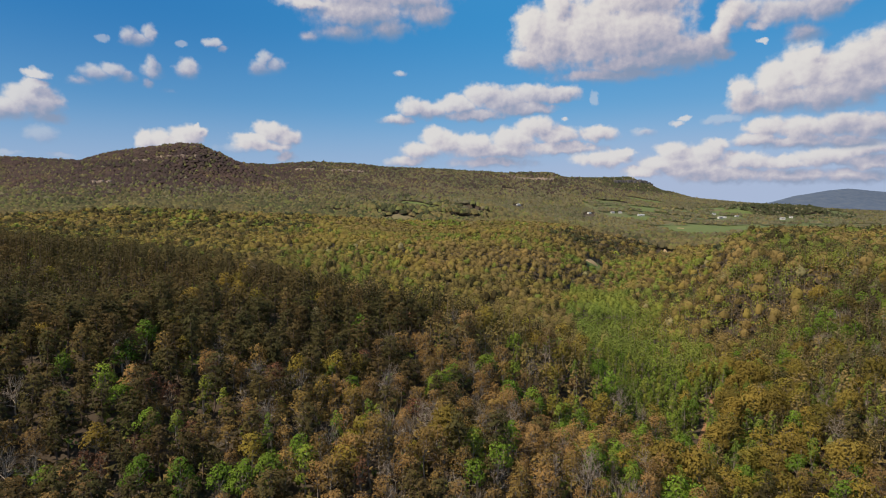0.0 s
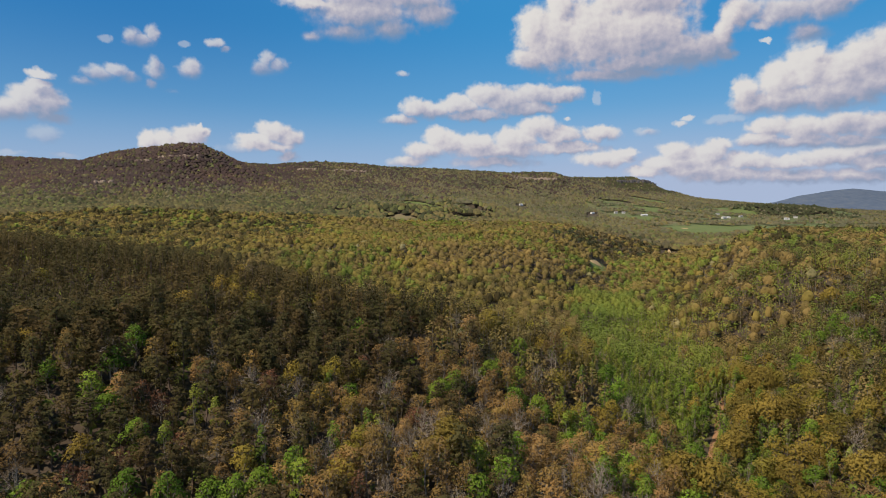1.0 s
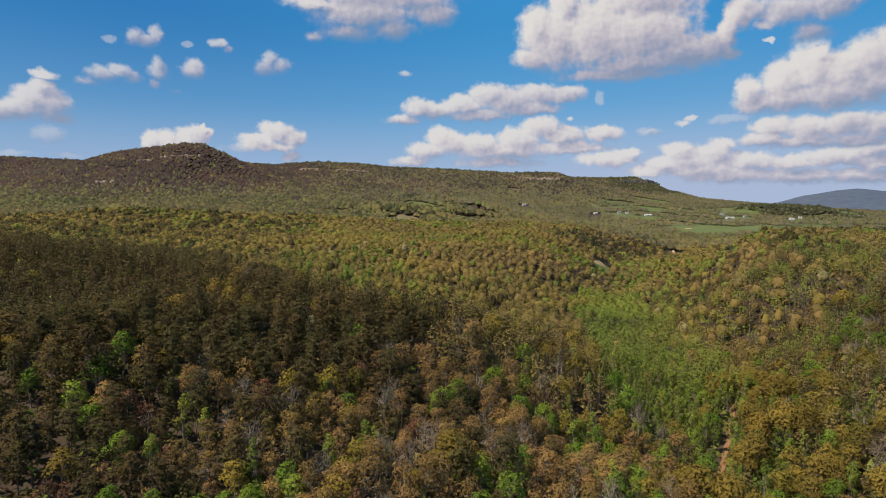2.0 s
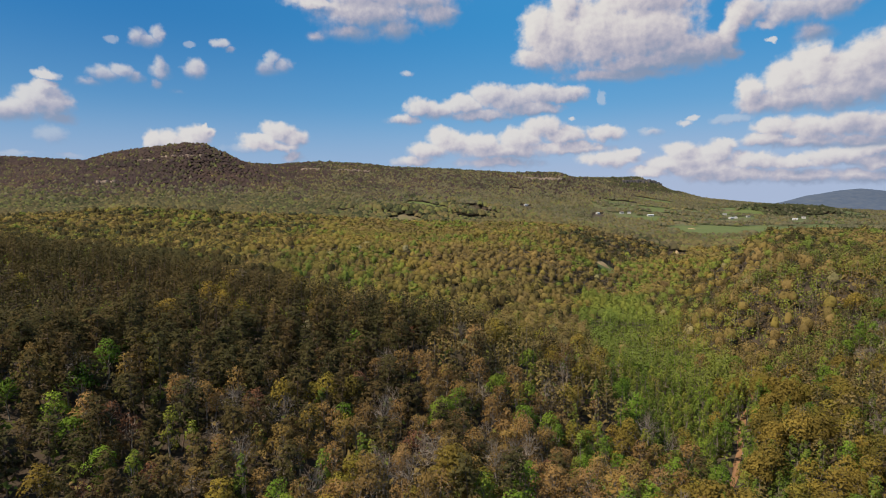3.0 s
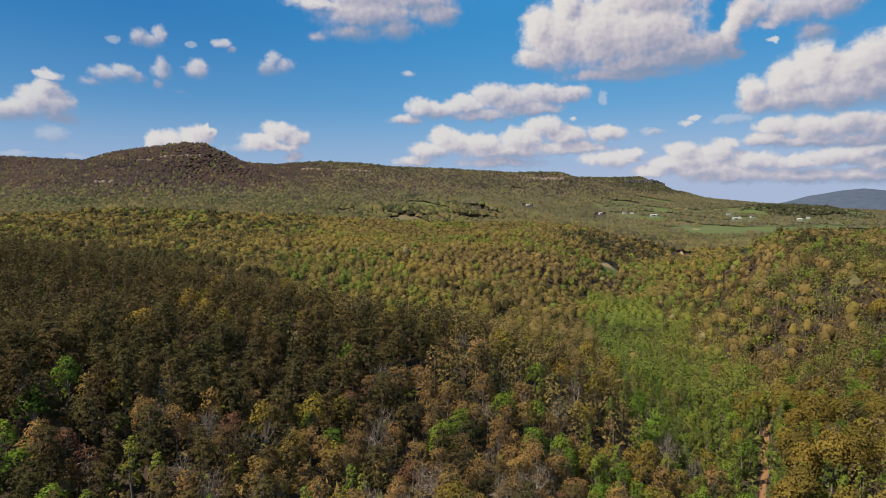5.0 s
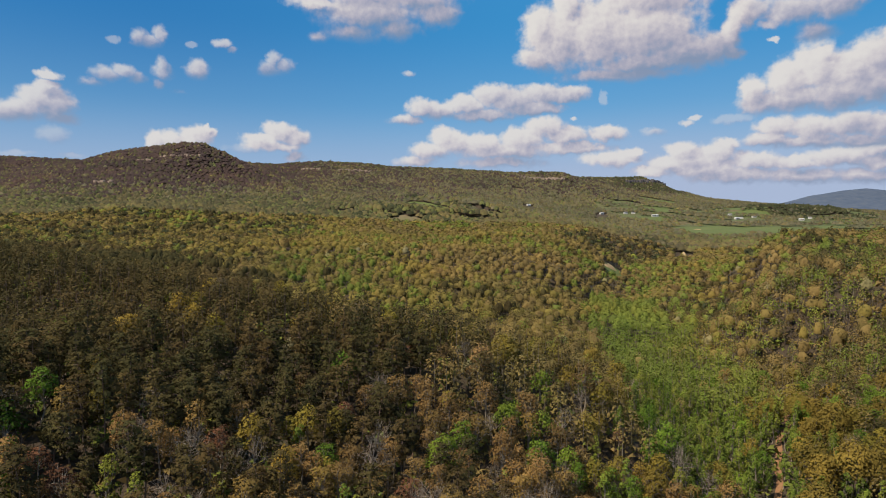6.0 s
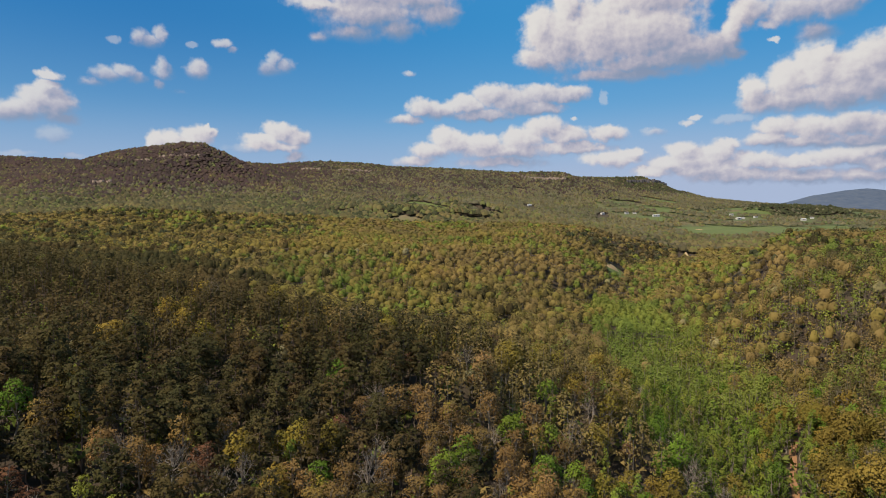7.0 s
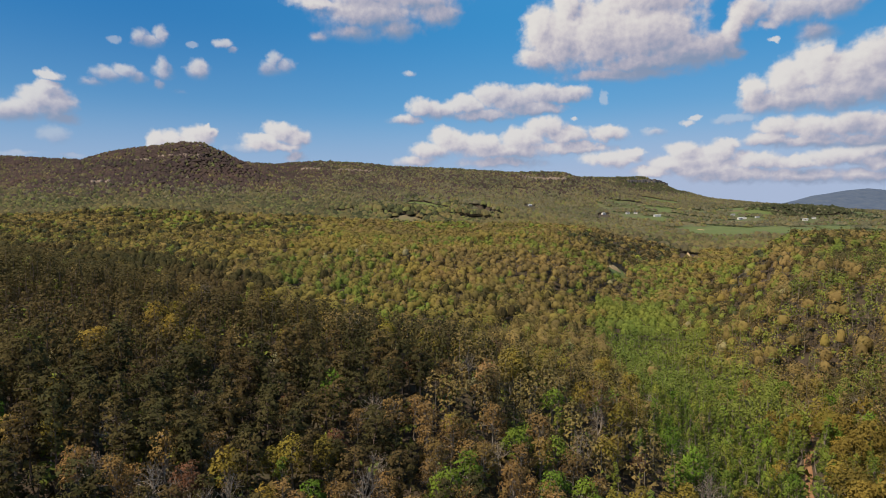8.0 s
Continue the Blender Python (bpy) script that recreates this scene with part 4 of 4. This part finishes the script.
def woods(y0, y1, gap, count, leaf, seed, wide=0.755):
    rng = np.random.RandomState(seed)
    x, y = scatter(y0, y1, gap, rng, wide)
    z = ground(x, y)
    kinds = wood_kind(x, y, z, rng)
    for kind in PALETTE:
        k = kinds == kind
        n = k.sum()
        if n < 3:
            continue
        slim = {"pine": 0.85, "slender": 0.8, "oak": 1.1, "heath": 1.3, "upland": 1.1}.get(kind, 1.0)
        r = (gap * 0.60 if y1 < 1100 else min(gap * 0.66, 5.6 + 0.12 * gap)) * (1.15 if y0 > 1600 else 1.0) * slim * (0.70 + 0.60 * rng.uniform(0, 1, n) ** 1.3)
        h = rng.uniform(10.5, 14.5, n) * (1.15 if kind == "pine" else 1.0) * (1 + 0.30 * waves(x[k], y[k], 48, 41)) * (0.8 + 0.35 * r / r.mean() * 0.6)
        leaf_, low = leaf * (0.8 if kind in ("pine", "bare") else 1.0), 0.5 if y1 < 700 else 0.55 if y1 < 1300 else 0.4
        # on the far side of the spur, turned away, the crowns are coarser
        lee = (x[k] < 20) & (y[k] > np.interp(x[k], [p[0] for p in SPUR], [p[1] for p in SPUR]) + 35) & (y[k] < 500)
        for which, share, grow_ in ((~lee, 1.0, 1.0), (lee, 0.33, 1.7)):
            if which.sum() > 2:
                stand(kind, x[k][which], y[k][which], z[k][which], r[which], h[which], int(count * share), leaf_ * grow_, rng, low)


# ---- near woods: trees told apart ----
rng = np.random.RandomState(11)
# trees that stand out: kind, size, places
MARKED = [
    ("leafy", 1.05, [(-89, 160), (-86, 166), (-83, 157), (-50, 136), (-45, 135), (-34, 144), (-31, 139), (-39, 137), (-90, 136), (-69, 136), (-58, 134), (5, 194), (17, 210), (27, 213), (34, 200), (9, 148), (15, 145), (9, 139), (97, 185)]),
    ("leafy", 1.05, [(121, 199), (149, 275), (160, 273), (86, 206), (110, 157), (-86, 177), (-27, 210), (0, 186), (33, 206), (24, 199), (62, 229), (114, 284), (92, 230), (138, 246), (156, 268), (26, 202), (65, 222), (117, 280), (-115, 230)]),
    ("slender", 1.0, [(-42, 147), (-26, 153), (-19, 165), (107, 350), (111, 318), (114, 295), (-62, 159), (-57, 159), (-16, 161), (41, 199), (121, 344), (112, 348)]),
    ("golden", 1.2, [(137, 278), (124, 221), (116, 234), (101, 212), (66, 166), (72, 162), (119, 170), (131, 258), (115, 228), (105, 213), (119, 221), (140, 276), (137, 258)]),
    ("bare", 1.1, [(64, 211), (38, 147), (-12, 149), (-1, 160), (-52, 203), (67, 216), (-1, 166), (-7, 154), (18, 169), (-44, 153), (-66, 184), (-51, 170), (76, 287), (-62, 171)]),
    ("budding", 1.15, [(78, 210), (44, 237), (43, 161), (70, 273), (51, 239), (11, 224), (-12, 205), (134, 333), (-24, 133), (-16, 142)]),
    ("maple", 1.0, [(-84, 141), (-73, 143), (-78, 163), (-18, 136), (-71, 159), (-48, 176), (-62, 149), (-24, 196), (-46, 173)]),
    ("blossom", 0.9, [(-60, 206), (91, 264), (72, 355), (-105, 230), (-46, 231), (-14, 240), (8, 230), (62, 302), (79, 393)]),
]
taken = []
for kind, size, places in MARKED:
    for n, (x, y) in enumerate(places):
        plant(kind, x, y, size * rng.uniform(0.9, 1.1), rng.uniform(0, 6.28), n % 5, rng)
        taken.append((x, y, 3.0 if kind != "golden" else 4.2))
x, y = scatter(100, 345, 5.3, rng)
tk = np.array(taken)
free = ((x[:, None] - tk[None, :, 0]) ** 2 + (y[:, None] - tk[None, :, 1]) ** 2 > tk[None, :, 2] ** 2).all(1)
x, y = x[free], y[free]
z = ground(x, y)
kinds = wood_kind(x, y, z, rng)
order = np.argsort(np.hypot(x, y - 40))
count = {k: 0 for k in WORDS}
rest = {k: [] for k in WORDS}
for i in order:
    kind = str(kinds[i])
    if kind not in WORDS:
        kind = "pine"
    seen = abs(x[i]) < 0.75 * y[i] + 10
    if seen and count[kind] < 300:
        count[kind] += 1
        plant(kind, float(x[i]), float(y[i]), {"oak": 0.88 if x[i] < 80 else 1.0, "pine": 0.98}.get(kind, 0.94) * rng.uniform(0.72, 1.2), rng.uniform(0, 6.28), rng.randint(5) if y[i] < 275 else 5 + rng.randint(3), rng)
    else:
        rest[kind].append(i)
for kind, i in rest.items():
    if len(i) > 2:
        stand(kind, x[i], y[i], z[i], 2.9 * rng.uniform(0.75, 1.25, len(i)), rng.uniform(10.5, 15.5, len(i)) * (1.12 if kind == "pine" else 1.0), 130, 0.40, rng, 0.5)
# brush and saplings between the trunks
bx, by = scatter(100, 470, 4.3, rng)
bz = ground(bx, by)
brown = (np.abs(bx - np.interp(by, CREEK_Y, CREEK_X)) > 34) & (np.arange(len(bx)) % 4 > 0)
dark = brown & (wood_kind(bx, by, bz, rng) == "pine")
for kind, pick in (("budding", brown & ~dark), ("pine", dark), ("slender", ~brown)):
    n = pick.sum()
    v, f, own = leafage(bx[pick], by[pick], bz[pick], 2.2 * rng.uniform(0.6, 1.4, n), rng.uniform(1.8, 7.0, n), 13, 0.80, rng, 0.35)
    me = shell(v, f, "undergrowth", [WOODS[kind]], True, own)
    tint = me.attributes.new("tint", "FLOAT", "FACE")
    tint.data.foreach_set("value", np.repeat(rng.uniform(0, 1, n), 13).astype(np.float32))
    tagged(new("undergrowth", me), "low brush and saplings on the forest floor", "undergrowth", kind="stuff")

# ---- the woods further off ----
woods(345, 480, 7.6, 108, 0.46, 12)
woods(480, 640, 8.2, 66, 0.62, 18)
woods(640, 1000, 9.0, 26, 1.0, 16)
woods(1000, 1250, 10.0, 16, 1.8, 13)
woods(1250, 1700, 10.5, 6, 1.6, 19)
woods(1700, 3450, 11.0, 4, 2.0, 14)
woods(3450, 3900, 16.0, 4, 2.8, 15)
woods(-120, 100, 8.0, 90, 0.75, 17)


# ---- rock bands on the heights ----
def cliff(label, line, height, wide, mat, rng):
    """A broken band of rock along a line on the slope: weathered blocks, side by side and stepped."""
    v, f = [], []
    for (ax, ay), (bx, by) in zip(line, line[1:]):
        long = math.hypot(bx - ax, by - ay)
        n = max(2, int(long / wide))
        for k in range(n):
            if rng.uniform() < 0.10:
                continue
            s = (k + 0.5) / n
            x, y = ax + s * (bx - ax) + rng.normal(0, 1.0), ay + s * (by - ay) + rng.normal(0, 3.0)
            h, w, d = height * rng.uniform(0.72, 1.12), wide * rng.uniform(0.5, 0.75), rng.uniform(5, 9)
            z = float(ground(x, y)) - 4
            a = math.atan2(by - ay, bx - ax) + rng.normal(0, 0.15)
            c, s2 = math.cos(a), math.sin(a)
            base = len(v)
            for lift, grow_ in ((0.0, 1.0), (0.55, 0.97), (0.6, 0.85), (1.0, 0.78)):
                for px_, py_ in ((-w, -d), (w, -d), (w, d), (-w, d)):
                    px_, py_ = px_ * grow_ + rng.normal(0, 0.35), py_ * grow_ + rng.normal(0, 0.35)
                    v.append((x + px_ * c - py_ * s2, y + px_ * s2 + py_ * c, z + lift * (h + 4) + rng.normal(0, 0.3)))
            for ring in range(3):
                for q in range(4):
                    i0, i1 = base + ring * 4 + q, base + ring * 4 + (q + 1) % 4
                    f.append((i0, i1, i1 + 4, i0 + 4))
            f.append((base + 12, base + 13, base + 14, base + 15))
    tagged(new("cliff", shell(np.array(v), np.array(f), "cliff", [mat], False)), label, "cliff", kind="structure")


rng = np.random.RandomState(77)
cliff("tan sandstone cliff band below the summit", [(-1040, 2118), (-985, 2126)], 10, 8, ROCK, rng)
cliff("tan sandstone cliff band below the summit", [(-965, 2142), (-900, 2152), (-835, 2172)], 11, 8, ROCK, rng)
cliff("pale sandstone cliff along the plateau rim", [(355, 2890), (450, 2875), (555, 2860)], 16, 9, ROCK, rng)
cliff("pale sandstone cliff along the plateau rim", [(-650, 2850), (-560, 2845)], 15, 9, ROCK, rng)
cliff("pale sandstone cliff along the plateau rim", [(-480, 2840), (-330, 2845)], 15, 9, ROCK, rng)
cliff("cliff at the end of the mesa, shade painted into its rock", [(930, 3190), (1010, 3190), (1080, 3212), (1125, 3260), (1165, 3280)], 22, 12, SHADED_ROCK, rng)
cliff("pale rock ledge on the wooded slope", [(-1035, 1868), (-985, 1872)], 17, 7, ROCK, rng)


# ---- farms on the plain ----
def part(name, v, f, mat, parent, label=""):
    me = bpy.data.meshes.new(name)
    me.from_pydata(v, [], f)
    me.materials.append(mat)
    ob = new(name, me)
    ob.parent = parent
    if label:
        tagged(ob, label)
    return ob


def slab(x0, x1, y0, y1, z0, z1):
    v = [(x, y, z) for z in (z0, z1) for x, y in ((x0, y0), (x1, y0), (x1, y1), (x0, y1))]
    return v, [(3, 2, 1, 0), (4, 5, 6, 7), (0, 1, 5, 4), (1, 2, 6, 5), (2, 3, 7, 6), (3, 0, 4, 7)]


def farm(name, label, x, y, w, d, h, turn, wall, roof, barn=False):
    """A gabled building: walls, roof with eaves and chimney, door and windows with frames."""
    house = tagged(new(name), label, "barn" if barn else "house", "farm buildings on the plain")
    g = h + d * 0.32
    v = [(-w, -d, -2), (w, -d, -2), (w, d, -2), (-w, d, -2), (-w, -d, h), (w, -d, h), (w, d, h), (-w, d, h), (-w, 0, g), (w, 0, g)]
    part("wall", v, [(3, 2, 1, 0), (0, 1, 5, 4), (2, 3, 7, 6), (1, 2, 6, 9, 5), (3, 0, 4, 8, 7)], wall, house)
    e, o = 0.5, 0.18
    top = []
    for s in (-1, 1):
        top += [(-w - e, s * (d + e), h - 0.32 * e), (w + e, s * (d + e), h - 0.32 * e), (w + e, 0, g + 0.02), (-w - e, 0, g + 0.02)]
    top += [(p, q, r + o) for p, q, r in top]
    f = [(0, 1, 2, 3), (7, 6, 5, 4), (8, 9, 10, 11), (15, 14, 13, 12), (0, 1, 9, 8), (4, 5, 13, 12), (1, 2, 10, 9), (3, 0, 8, 11), (5, 6, 14, 13), (7, 4, 12, 15)]
    cover = part("roof", top, f, roof, house)
    if not barn:
        part("chimney", *slab(w * 0.5, w * 0.5 + 0.8, 0.4, 1.2, g - 0.8, g + 1.0), CHIMNEY, cover)
    part("door", *slab(-0.5 if not barn else -1.8, 0.5 if not barn else 1.8, -d - 0.06, -d + 0.02, 0.0, 2.1 if not barn else 3.0), DOOR, house)
    for n, cx in enumerate((-0.66, -0.33, 0.33, 0.66) if not barn else (-0.6, 0.6)):
        frame_ = part("window", *slab(cx * w - 0.6, cx * w + 0.6, -d - 0.05, -d + 0.02, 0.9, 2.3), TRIM, house)
        part("pane", *slab(cx * w - 0.5, cx * w + 0.5, -d - 0.07, -d - 0.045, 1.0, 2.2), PANE, frame_)
    house.matrix_basis = pose(x, y, float(ground(x, y)) + 1.9, 0, 0, turn)


for n, (x, y) in enumerate(FARMS):
    turn = (6, -20, 4, 30, -8, 12, 75, 5, -14, 20, -30)[n]
    if n in (0, 5, 8):
        farm("barn", "long pale metal-roofed barn beside a pasture", x, y, 11.5 if n == 0 else 8.0, 5.0, 3.8, turn, CLAPBOARD, TIN, True)
    else:
        farm("farmhouse", "white clapboard farmhouse with a grey gabled roof", x, y, 6.5, 4.5, 3.4 if n % 2 else 4.0, turn, CLAPBOARD, SHINGLE if n % 3 else TIN)


# ---- bare banks by the creek ----
def bank(label, x, y, a, b, h, mat, turn):
    g = np.linspace(-1, 1, 13)
    p, q = np.meshgrid(g, g)
    r = np.hypot(p, q)
    lump = np.clip(1 - r * r, 0, 1) ** 0.7
    c, s = math.cos(radians(turn)), math.sin(radians(turn))
    gx, gy = x + p * a * c - q * b * s, y + p * a * s + q * b * c
    gz = ground(gx, gy) - 0.6 + h * lump + 0.5 * waves(gx, gy, 7, 4)
    v = np.stack([gx, gy, gz], -1).reshape(-1, 3)
    i = np.arange(169).reshape(13, 13)
    f = np.stack([i[:-1, :-1], i[:-1, 1:], i[1:, 1:], i[1:, :-1]], -1).reshape(-1, 4)
    tagged(new("creek_bank", shell(v, f, "creek_bank", [mat])), label, "bank", kind="structure")


bank("pinkish tan bare earth bank above the creek", 223, 866, 11, 5, 5.5, SAND, 10)
bank("pale yellow sand bank at the creek bend", 467, 1230, 3.6, 30, 6, SAND, -17)
bank("pale yellow sand bank at the creek bend", 685, 1697, 3.0, 16, 4, SAND, 40)
